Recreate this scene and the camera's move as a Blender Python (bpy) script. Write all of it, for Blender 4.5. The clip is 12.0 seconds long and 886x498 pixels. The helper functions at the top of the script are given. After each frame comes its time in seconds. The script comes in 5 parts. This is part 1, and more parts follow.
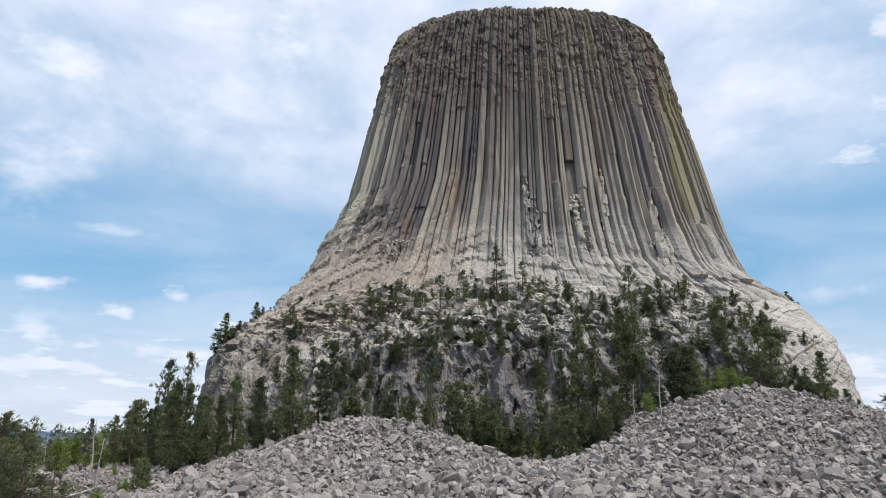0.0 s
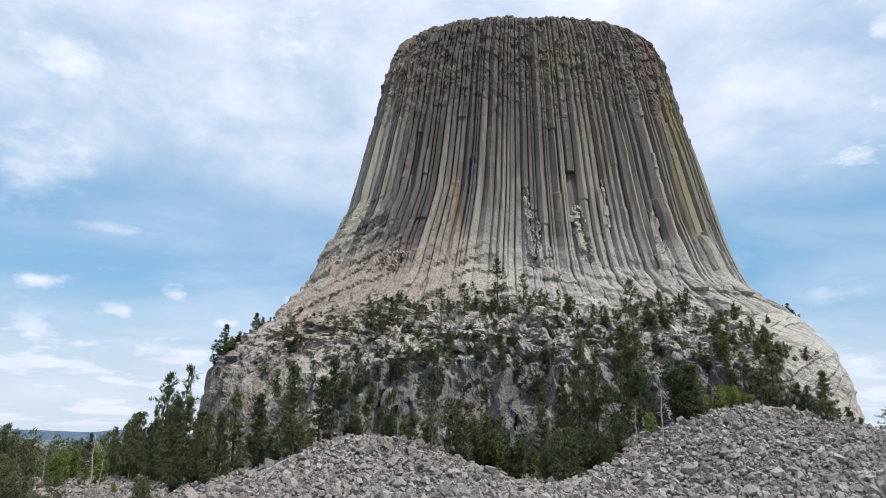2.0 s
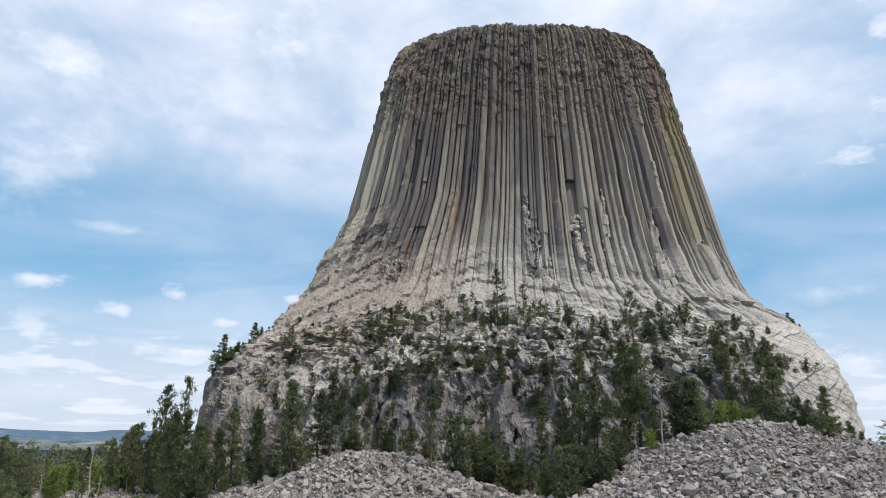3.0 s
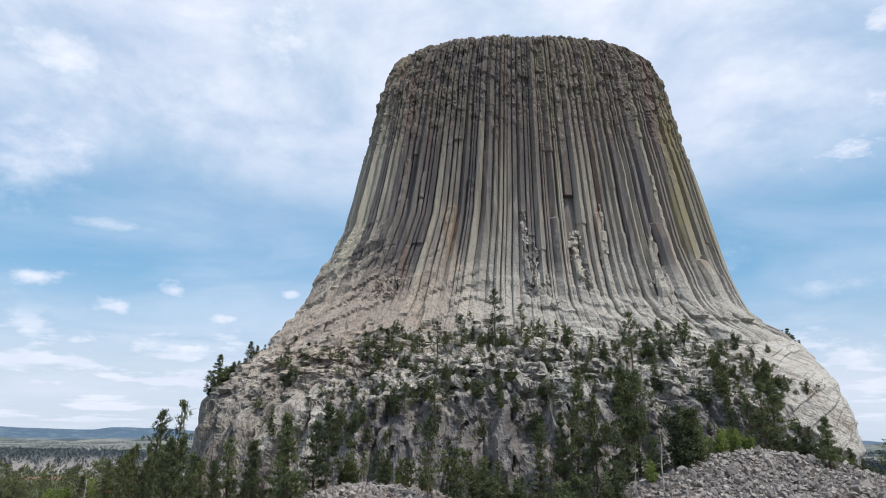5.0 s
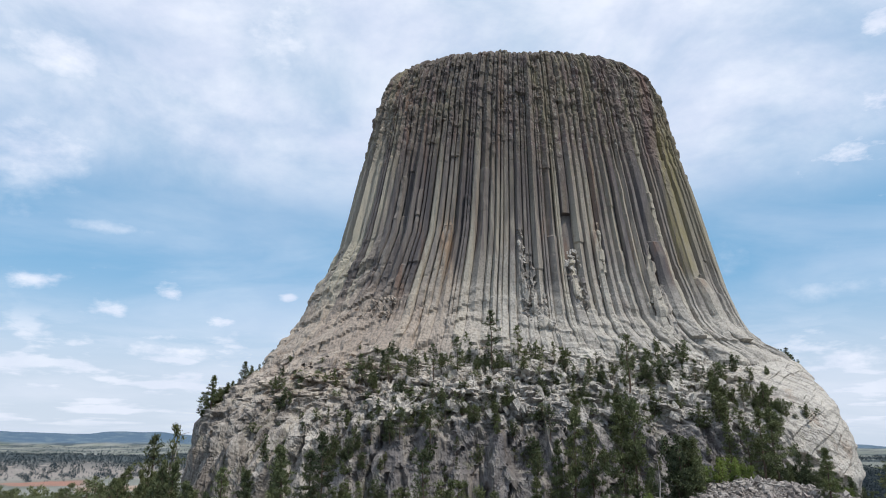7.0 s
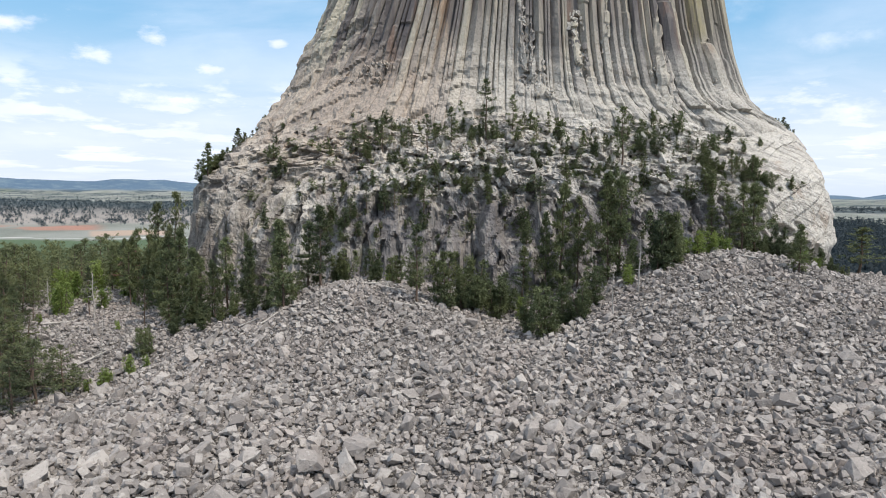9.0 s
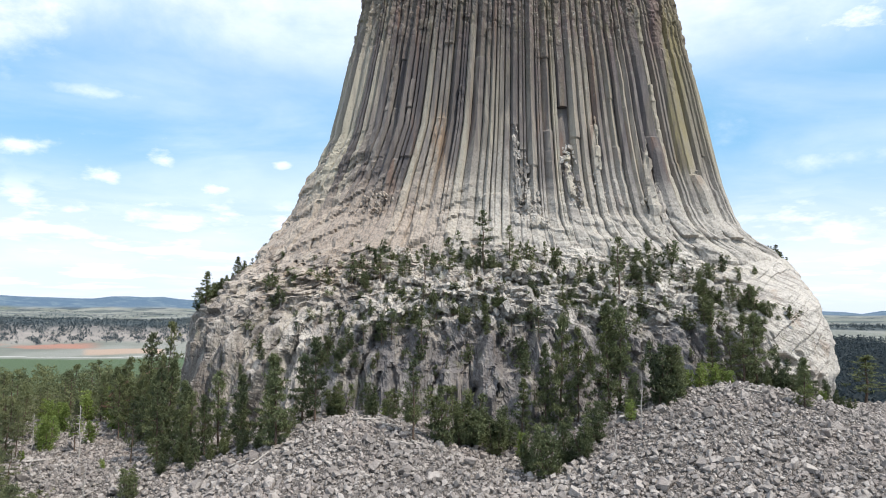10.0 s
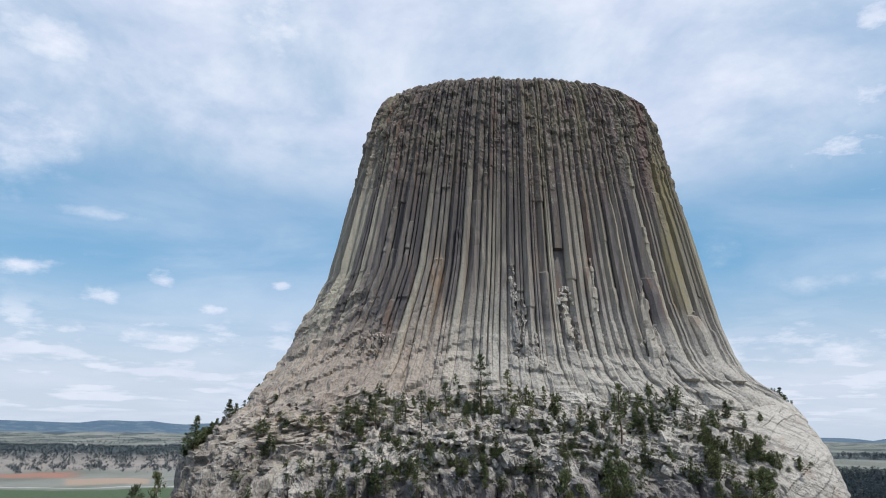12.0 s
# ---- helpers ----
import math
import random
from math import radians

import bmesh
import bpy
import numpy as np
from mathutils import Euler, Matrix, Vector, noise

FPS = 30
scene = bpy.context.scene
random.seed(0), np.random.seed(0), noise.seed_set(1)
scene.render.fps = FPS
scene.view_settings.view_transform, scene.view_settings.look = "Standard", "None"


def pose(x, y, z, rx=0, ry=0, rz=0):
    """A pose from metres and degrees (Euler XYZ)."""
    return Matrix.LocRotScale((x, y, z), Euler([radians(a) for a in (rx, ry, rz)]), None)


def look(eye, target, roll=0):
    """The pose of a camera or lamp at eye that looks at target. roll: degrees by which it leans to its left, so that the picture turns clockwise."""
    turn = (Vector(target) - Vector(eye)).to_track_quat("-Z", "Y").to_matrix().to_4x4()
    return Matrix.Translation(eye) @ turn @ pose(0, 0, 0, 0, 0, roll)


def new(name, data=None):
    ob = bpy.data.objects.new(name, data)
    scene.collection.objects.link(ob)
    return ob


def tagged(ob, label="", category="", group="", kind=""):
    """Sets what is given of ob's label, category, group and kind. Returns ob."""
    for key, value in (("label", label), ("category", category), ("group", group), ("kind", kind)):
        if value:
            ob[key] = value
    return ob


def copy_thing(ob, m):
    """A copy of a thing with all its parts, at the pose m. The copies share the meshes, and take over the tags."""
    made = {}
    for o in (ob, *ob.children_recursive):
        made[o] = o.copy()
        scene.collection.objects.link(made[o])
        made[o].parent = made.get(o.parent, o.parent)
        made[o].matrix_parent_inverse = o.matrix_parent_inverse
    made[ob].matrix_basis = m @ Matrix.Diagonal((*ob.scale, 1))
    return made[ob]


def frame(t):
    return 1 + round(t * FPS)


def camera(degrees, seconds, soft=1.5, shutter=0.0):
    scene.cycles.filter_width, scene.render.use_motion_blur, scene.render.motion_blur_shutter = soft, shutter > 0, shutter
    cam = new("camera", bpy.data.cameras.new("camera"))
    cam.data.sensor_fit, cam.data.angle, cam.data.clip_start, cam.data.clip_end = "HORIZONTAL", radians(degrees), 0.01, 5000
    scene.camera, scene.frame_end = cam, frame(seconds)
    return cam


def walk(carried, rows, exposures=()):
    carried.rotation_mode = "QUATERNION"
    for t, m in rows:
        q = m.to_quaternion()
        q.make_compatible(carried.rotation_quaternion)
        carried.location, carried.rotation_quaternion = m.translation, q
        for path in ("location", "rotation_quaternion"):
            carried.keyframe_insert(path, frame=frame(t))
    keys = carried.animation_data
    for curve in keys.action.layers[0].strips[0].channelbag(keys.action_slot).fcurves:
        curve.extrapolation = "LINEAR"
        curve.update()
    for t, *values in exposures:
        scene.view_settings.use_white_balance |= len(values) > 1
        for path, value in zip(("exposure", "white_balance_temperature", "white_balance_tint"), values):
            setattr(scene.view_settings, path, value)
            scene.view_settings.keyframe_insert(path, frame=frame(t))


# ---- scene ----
# ---------------------------------------------------------------- camera
cam = camera(66.3, 12.0, soft=1.0)
# seconds, eye x y z, yaw to the left, pitch up, roll
ROWS = [
    (0, 0.04, 0.16, -0.71, 1.54, 16.07, 0.59),
    (0.5, -0.14, 0.07, 0.12, 1.52, 16.06, 0.74),
    (1, -0.28, -0.03, 0.75, 1.51, 16.14, 0.85),
    (1.5, -0.38, -0.14, 1.53, 1.49, 16.14, 0.86),
    (2, -0.45, -0.25, 2.59, 1.46, 16.04, 0.78),
    (2.5, -0.48, -0.34, 3.94, 1.42, 16.02, 0.73),
    (3, -0.50, -0.42, 5.51, 1.39, 15.99, 0.76),
    (5, -0.32, -0.47, 12.04, 1.21, 15.58, 0.49),
    (5.5, -0.23, -0.40, 13.40, 1.16, 15.58, 0.44),
    (6, -0.13, -0.31, 14.61, 1.11, 15.65, 0.45),
    (6.5, -0.03, -0.19, 15.72, 1.07, 15.77, 0.42),
    (7.3, 0.14, 0.03, 17.45, 0.97, 15.85, 0.5),
    (8.0, 0.30, 0.25, 19.0, 0.87, 15.2, 0.7),
    (8.3, 0.38, 0.35, 19.75, 0.78, 10.02, 0.77),
    (8.5, 0.43, 0.41, 20.27, 0.63, 4.53, 0.77),
    (8.6, 0.45, 0.44, 20.54, 0.54, 1.60, 0.75),
    (9, 0.53, 0.55, 21.67, 0.46, -5.00, 0.77),
    (9.5, 0.63, 0.67, 23.18, 0.46, 0.15, 0.70),
    (10, 0.71, 0.75, 24.77, 0.47, 4.80, 0.69),
    (10.5, 0.79, 0.78, 26.35, 0.44, 7.62, 0.72),
    (11, 0.84, 0.73, 27.86, 0.48, 12.89, 0.82),
    (11.5, 0.88, 0.60, 29.23, 0.46, 14.93, 0.87),
    (12, 0.89, 0.36, 30.44, 0.45, 14.97, 0.84),
]


def aim(x, y, z, yaw, pitch, roll):
    a, b = radians(yaw), radians(pitch)
    ahead = (-math.sin(a) * math.cos(b), math.cos(a) * math.cos(b), math.sin(b))
    return look((x, y, z), (x + ahead[0], y + ahead[1], z + ahead[2]), roll)


EXPOSURES = [(0.0, -0.26, 6420, 10), (3.0, -0.27, 6400, 10), (6.5, -0.33, 6350, 10), (8.0, -0.38, 6350, 10), (8.5, -0.43, 6400, 10), (9.0, -0.03, 6500, 10), (9.5, 0.20, 6500, 10), (10.0, 0.14, 6500, 10), (10.5, 0.03, 6450, 10), (11.0, -0.08, 6400, 10), (11.5, -0.31, 6300, 10), (12.0, -0.42, 6300, 10)]
walk(cam, [(row[0], aim(*row[1:])) for row in ROWS], EXPOSURES)

# ---------------------------------------------------------------- light
SUN_ELEVATION, SUN_AZIMUTH = 57.0, 128.0  # degrees; azimuth clockwise from ahead (+y)
sun_data = bpy.data.lights.new("sun", "SUN")
sun_data.energy, sun_data.angle, sun_data.color = 3.8, radians(1.5), (1.0, 0.925, 0.82)
sun = new("sun", sun_data)
_e, _a = radians(SUN_ELEVATION), radians(SUN_AZIMUTH)
TO_SUN = Vector((math.sin(_a) * math.cos(_e), math.cos(_a) * math.cos(_e), math.sin(_e)))
sun.matrix_world = look((0, 0, 300), tuple(Vector((0, 0, 300)) - TO_SUN))


# ---------------------------------------------------------------- node helpers
class Tree:
    """Short forms for building a node tree."""

    def __init__(self, tree):
        self.tree = tree
        tree.nodes.clear()

    def put(self, socket, value):
        if isinstance(value, bpy.types.NodeSocket):
            self.tree.links.new(value, socket)
        elif value is not None:
            if socket.type == "RGBA" and len(value) == 3:
                value = (*value, 1)
            socket.default_value = value

    def node(self, kind, out=0, settings=(), **inputs):
        n = self.tree.nodes.new(kind)
        given = dict(settings)
        if "operation" in given:
            n.operation = given["operation"]
        if "use_clamp" in given:
            n.use_clamp = given["use_clamp"]
        if "interpolation_type" in given:
            n.interpolation_type = given["interpolation_type"]
        if "feature" in given:
            n.feature = given["feature"]
        for key, value in inputs.items():
            name = key.replace("_", " ")
            self.put(n.inputs[int(name[1:])] if name[0] == "i" and name[1:].isdigit() else n.inputs[name], value)
        return n.outputs[out]

    def math(self, op, a, b=None, c=None, clamp=False):
        return self.node("ShaderNodeMath", 0, {"operation": op, "use_clamp": clamp}, i0=a, i1=b, i2=c)

    def vec(self, op, a, b=None):
        return self.node("ShaderNodeVectorMath", 0, {"operation": op}, i0=a, i1=b)

    def noise(self, vector, scale, detail=4.0, rough=0.55, colour=False, warp=0.0):
        return self.node("ShaderNodeTexNoise", 1 if colour else 0, {}, Vector=vector, Scale=scale, Detail=detail, Roughness=rough, Distortion=warp)

    def step(self, value, low, high, to_low=0.0, to_high=1.0):
        return self.node("ShaderNodeMapRange", 0, {"interpolation_type": "SMOOTHSTEP"}, Value=value, From_Min=low, From_Max=high, To_Min=to_low, To_Max=to_high)

    def mix(self, factor, a, b, blend="MIX"):
        n = self.tree.nodes.new("ShaderNodeMix")
        n.data_type, n.blend_type = "RGBA", blend
        self.put(n.inputs[0], factor)
        self.put(n.inputs[6], a)
        self.put(n.inputs[7], b)
        return n.outputs[2]

    def ramp(self, value, stops):
        n = self.tree.nodes.new("ShaderNodeValToRGB")
        while len(n.color_ramp.elements) < len(stops):
            n.color_ramp.elements.new(0.5)
        for element, (place, colour) in zip(n.color_ramp.elements, stops):
            element.position, element.color = place, (*colour, 1)
        self.put(n.inputs[0], value)
        return n.outputs[0]


def material(name):
    m = bpy.data.materials.new(name)
    m.use_nodes = True
    return m, Tree(m.node_tree)


def surface(t, colour, rough=0.9, height=None, strength=0.5, distance=0.3, spec=0.25):
    shader = t.tree.nodes.new("ShaderNodeBsdfPrincipled")
    t.put(shader.inputs["Base Color"], colour)
    t.put(shader.inputs["Roughness"], rough)
    shader.inputs["Specular IOR Level"].default_value = spec
    if height is not None:
        t.put(shader.inputs["Normal"], t.node("ShaderNodeBump", 0, {}, Strength=strength, Distance=distance, Height=height))
    end = t.tree.nodes.new("ShaderNodeOutputMaterial")
    t.tree.links.new(shader.outputs[0], end.inputs["Surface"])
    return shader


# ---------------------------------------------------------------- sky with clouds
world = bpy.data.worlds.new("sky")
scene.world = world
world.use_nodes = True
w = Tree(world.node_tree)
air = w.tree.nodes.new("ShaderNodeTexSky")
air.sky_type, air.sun_disc = "NISHITA", False
air.sun_elevation, air.sun_rotation = radians(SUN_ELEVATION), radians(SUN_AZIMUTH)
air.air_density, air.dust_density, air.ozone_density = 1.0, 0.6, 1.5
way = w.node("ShaderNodeTexCoord", 0)
sky = w.mix(0.5, air.outputs[0], (2.5, 6.25, 9.75))
split = w.tree.nodes.new("ShaderNodeSeparateXYZ")
w.put(split.inputs[0], way)
wx, wy, wz = split.outputs
# high cloud lies on a flat sheet overhead
depth = w.math("ADD", w.math("MAXIMUM", wz, 0.0), 0.12)
sheet = w.node("ShaderNodeCombineXYZ", 0, {}, X=w.math("DIVIDE", wx, depth), Y=w.math("DIVIDE", wy, depth), Z=0.0)
veil = w.noise(w.vec("MULTIPLY", w.vec("ADD", sheet, (3.1, 0.4, 0.0)), (0.55, 0.8, 1.0)), 1.1, 7.0, 0.55, warp=0.5)
veil = w.step(veil, 0.40, 0.68)
azimuth = w.math("ARCTAN2", wx, wy)
rise = w.math("ARCSINE", wz)


def blot(az, el, wide, tall):
    """A soft oval about a direction, in degrees."""
    a = w.math("DIVIDE", w.math("SUBTRACT", azimuth, radians(az)), radians(wide))
    b = w.math("DIVIDE", w.math("SUBTRACT", rise, radians(el)), radians(tall))
    return w.math("EXPONENT", w.math("MULTIPLY", w.math("ADD", w.math("MULTIPLY", a, a), w.math("MULTIPLY", b, b)), -1.0))


def total(parts):
    out = parts[0]
    for p in parts[1:]:
        out = w.math("ADD", out, p)
    return out


edge = w.noise(w.vec("MULTIPLY", way, (1.0, 1.0, 1.7)), 9.0, 7.0, 0.6)
fine = w.noise(w.vec("MULTIPLY", way, (1.0, 1.0, 2.2)), 22.0, 6.0, 0.6)
broad = w.noise(w.vec("MULTIPLY", way, (1.0, 1.0, 2.0)), 2.4, 7.0, 0.58, warp=0.4)
milky = w.math("MULTIPLY", w.step(rise, radians(14.5), radians(25.0)), w.step(broad, 0.32, 0.66, 0.35, 0.95))
bright = total([w.math("MULTIPLY", blot(-35, 20.6, 6.5, 3.4), 1.25), w.math("MULTIPLY", total([blot(-36, 28, 6, 3), blot(-31, 27.6, 6, 2.2), blot(-30, 15.6, 9, 0.8), blot(30, 14.0, 8, 1.5), blot(29.5, 11.2, 7, 1.0)]), 0.55), blot(-20, 33, 13, 7), blot(35, 33, 7, 5), blot(5, 40, 16, 5)])
banks = w.math("MAXIMUM", milky, w.step(w.math("ADD", w.math("MULTIPLY", bright, 0.62), w.math("MULTIPLY", w.math("SUBTRACT", edge, 0.5), 1.2)), 0.05, 1.0))
puffs = total([blot(-27.6, 9.5, 1.7, 0.7), blot(-23.2, 11.2, 1.2, 0.9), blot(-19.1, 9.1, 1.8, 0.6), blot(-33, 11.0, 2, 0.7), blot(-14.2, 11.4, 1.2, 0.5), blot(-22, 6.6, 5, 0.7), blot(31.3, 20.7, 3.6, 1.5), blot(34.6, 24.3, 2.4, 2.0), blot(35.3, 29.3, 2.8, 2.2), blot(30, 5.9, 3.5, 0.9)])
puffs = w.step(w.math("ADD", puffs, w.math("MULTIPLY", w.math("SUBTRACT", fine, 0.5), 2.4)), 0.25, 1.35)
streaks = w.step(w.noise(w.vec("MULTIPLY", way, (1.0, 1.0, 5.0)), 7.5, 6.0, 0.6), 0.5, 0.66)
streaks = w.math("MULTIPLY", w.math("MULTIPLY", streaks, 0.6), w.math("MULTIPLY", w.step(rise, radians(11.5), radians(7.0)), w.step(rise, radians(0.5), radians(2.0))))
far = w.math("LOGARITHM", w.math("ADD", w.math("MAXIMUM", wz, 0.0), 0.03), 2.718)
rows = w.node("ShaderNodeCombineXYZ", 0, {}, X=w.math("MULTIPLY", azimuth, 13.0), Y=w.math("MULTIPLY", far, 6.0), Z=0.0)
rows = w.noise(rows, 0.9, 6.0, 0.55)
heap = w.math("MULTIPLY", w.step(rows, 0.48, 0.62), w.math("MULTIPLY", w.step(rise, radians(10.0), radians(7.0)), w.step(rise, radians(0.4), radians(1.5))))
haze = w.math("MULTIPLY", w.step(rise, radians(14.0), radians(3.0)), 0.8)
sky = w.mix(haze, sky, (7.3, 7.9, 9.0))
low = w.math("MAXIMUM", w.math("MULTIPLY", streaks, 0.3), w.math("MULTIPLY", heap, 0.55))
cover = w.math("MAXIMUM", w.math("MAXIMUM", w.math("MULTIPLY", veil, 0.28), w.math("MULTIPLY", banks, 0.9)), w.math("MAXIMUM", w.math("MULTIPLY", puffs, 0.8), low))
CLOUD, SKY_STRENGTH = (10.8, 10.9, 11.7), 0.12
cloud = w.mix(w.step(edge, 0.3, 0.7), (CLOUD[0] * 0.80, CLOUD[1] * 0.83, CLOUD[2] * 0.90), CLOUD)
glow = w.node("ShaderNodeBackground", 0, {}, Color=w.mix(cover, sky, cloud), Strength=SKY_STRENGTH)
world_end = w.tree.nodes.new("ShaderNodeOutputWorld")
w.tree.links.new(glow, world_end.inputs["Surface"])

# ---------------------------------------------------------------- shapes of the land
# shape-start
TOWER_X = 20.5


def curve(z, table):
    zs, values = zip(*table)
    return np.interp(z, zs, values)


LEFT = [(-14, -73.0), (3, -73.0), (12, -72.7), (20, -71.8), (26, -67.3), (31, -62.7), (36.6, -58.5), (41, -56.3), (48, -51.8), (52.5, -49.6), (59, -46.6), (67, -42.0), (76.4, -37.4), (88, -34.5), (98.5, -32.4), (110, -30.0), (123.6, -27.9), (131, -25.2), (135, -23.8), (139, -21.5)]
RIGHT = [(-14, 105.8), (6, 106.0), (16.5, 106.2), (22.5, 105.0), (30, 105.0), (35.6, 104.2), (38.5, 103), (40.5, 101), (42.6, 98), (44.5, 95), (47, 92.3), (50, 90.3), (54, 88.2), (63, 85.1), (70.5, 83.3), (82, 80.9), (91, 78.9), (103, 75.9), (117, 73.1), (129, 70.9), (134, 68.6), (139, 65.5)]
FRONT = [(-14, 142), (0, 143), (10, 146), (20, 150), (26, 155), (30, 161), (36, 169), (42, 175.5), (50, 181.5), (60, 185), (80, 188.5), (100, 190), (131, 192), (139, 193.2)]
MIDDLE = [(-14, 195), (10, 196), (30, 200), (40, 208), (50, 214.6), (140, 214.6)]
SQUARE = [(-14, 2.7), (25, 2.6), (45, 2.3), (140, 2.35)]


def tower_at(phi, z):
    """A point on the tower's smooth skin; phi runs from the front (0) to the right."""
    s, c, n = np.sin(phi), np.cos(phi), curve(z, SQUARE)
    r = (np.abs(s) ** n + np.abs(c) ** n) ** (-1 / n)
    wide = np.where(s > 0, curve(z, RIGHT) - TOWER_X, TOWER_X - curve(z, LEFT))
    mid = curve(z, MIDDLE)
    return TOWER_X + wide * s * r, mid - (mid - curve(z, FRONT)) * c * r


def west_drop(x, y):
    """How far the scree falls away beside the western foot of the cliff."""
    return np.interp(x, [-100, -80, -66, -56, -50, -42, -34, -28, -20], [0, 1.5, 3.0, 3.6, 3.4, 2.8, 2.2, 1.3, 0]) * np.interp(y, [95, 118, 150, 175], [0, 1, 1, 0.6])


def ground_z(x, y):
    """Height of the land: talus by the tower, woods falling to a valley, a bluff, plateau and hills."""
    x, y = np.asarray(x, float), np.asarray(y, float)
    bump = lambda a, b, s, t: np.exp(-(((x - a) / s) ** 2) - ((y - b) / t) ** 2)  # noqa: E731
    near = np.interp(y, [45, 80, 95, 110, 125, 160], [-10.8, -5.8, -4.1, -1.8, 0.1, 1.0]) + 0.02 * x
    near = near + 8.4 * bump(56, 136, 27, 23) + 3.7 * bump(-20, 128, 20, 20) - 5.6 * bump(14, 128, 13, 22) + 3.0 * bump(40, 112, 20, 14)
    near = near - 6.0 / (1 + np.exp((x + 66) / 10)) - 4.5 * bump(-55, 100, 18, 22) - 3.1 / (1 + np.exp(-(x - 92) / 10))
    near = near - west_drop(x, y)
    near = np.clip(near, -40, 40)
    r, az = np.hypot(x, y), np.degrees(np.arctan2(x, y))
    far_left = np.interp(r, [0, 230, 340, 440, 560, 800, 1250, 2150, 2300, 2650, 3400, 4200, 4450, 4750, 4950], [-9, -11, -15, -27, -55, -85, -95, -95, -85, -38, -30, -22, 10, 56, 48])
    far_right = np.interp(r, [0, 230, 420, 700, 1500, 1900, 3000, 4300, 4750, 4950], [-4, -4, -28, -26, -20, -24, -22, 2, 18, 10])
    side = 1 / (1 + np.exp(-az / 4.0))
    far = far_left * (1 - side) + far_right * side
    k = np.clip((r - 200) / 70, 0, 1)
    k = k * k * (3 - 2 * k)
    rough = np.clip((r - 260) / 1500, 0, 1) * (4 * np.sin(x / 170 + 1.3) * np.sin(y / 210) + 2 * np.sin(x / 61 + y / 83))
    crest = np.clip((r - 4350) / 300, 0, 1) * (6 * np.tanh(3 * np.sin(az * 0.75 + 1)) + 5 * np.tanh(3 * np.sin(az * 1.7 + 2)) + 2 * np.sin(az * 5.1))
    return near * (1 - k) + far * k + rough + crest
# shape-end


def mesh_of(name, verts, faces, mat, smooth=False):
    """A mesh of equal-sided faces from arrays."""
    verts, faces = np.asarray(verts, np.float32), np.asarray(faces, np.int32)
    me = bpy.data.meshes.new(name)
    me.vertices.add(len(verts))
    me.vertices.foreach_set("co", verts.ravel())
    n = faces.shape[1]
    me.loops.add(faces.size)
    me.loops.foreach_set("vertex_index", faces.ravel())
    me.polygons.add(len(faces))
    me.polygons.foreach_set("loop_start", np.arange(0, faces.size, n, dtype=np.int32))
    me.polygons.foreach_set("use_smooth", np.full(len(faces), smooth))
    me.update(calc_edges=True)
    me.materials.append(mat)
    return me


def grid_faces(rows, cols, wrap=False):
    a = np.arange(rows * cols).reshape(rows, cols)
    b = np.roll(a, -1, 1) if wrap else a[:, 1:]
    a = a if wrap else a[:, :-1]
    return np.stack([a[:-1], b[:-1], b[1:], a[1:]], -1).reshape(-1, 4)


def part(name, me, parent, label="", kind=""):
    ob = new(name, me)
    ob.parent = parent
    return tagged(ob, label, kind=kind)


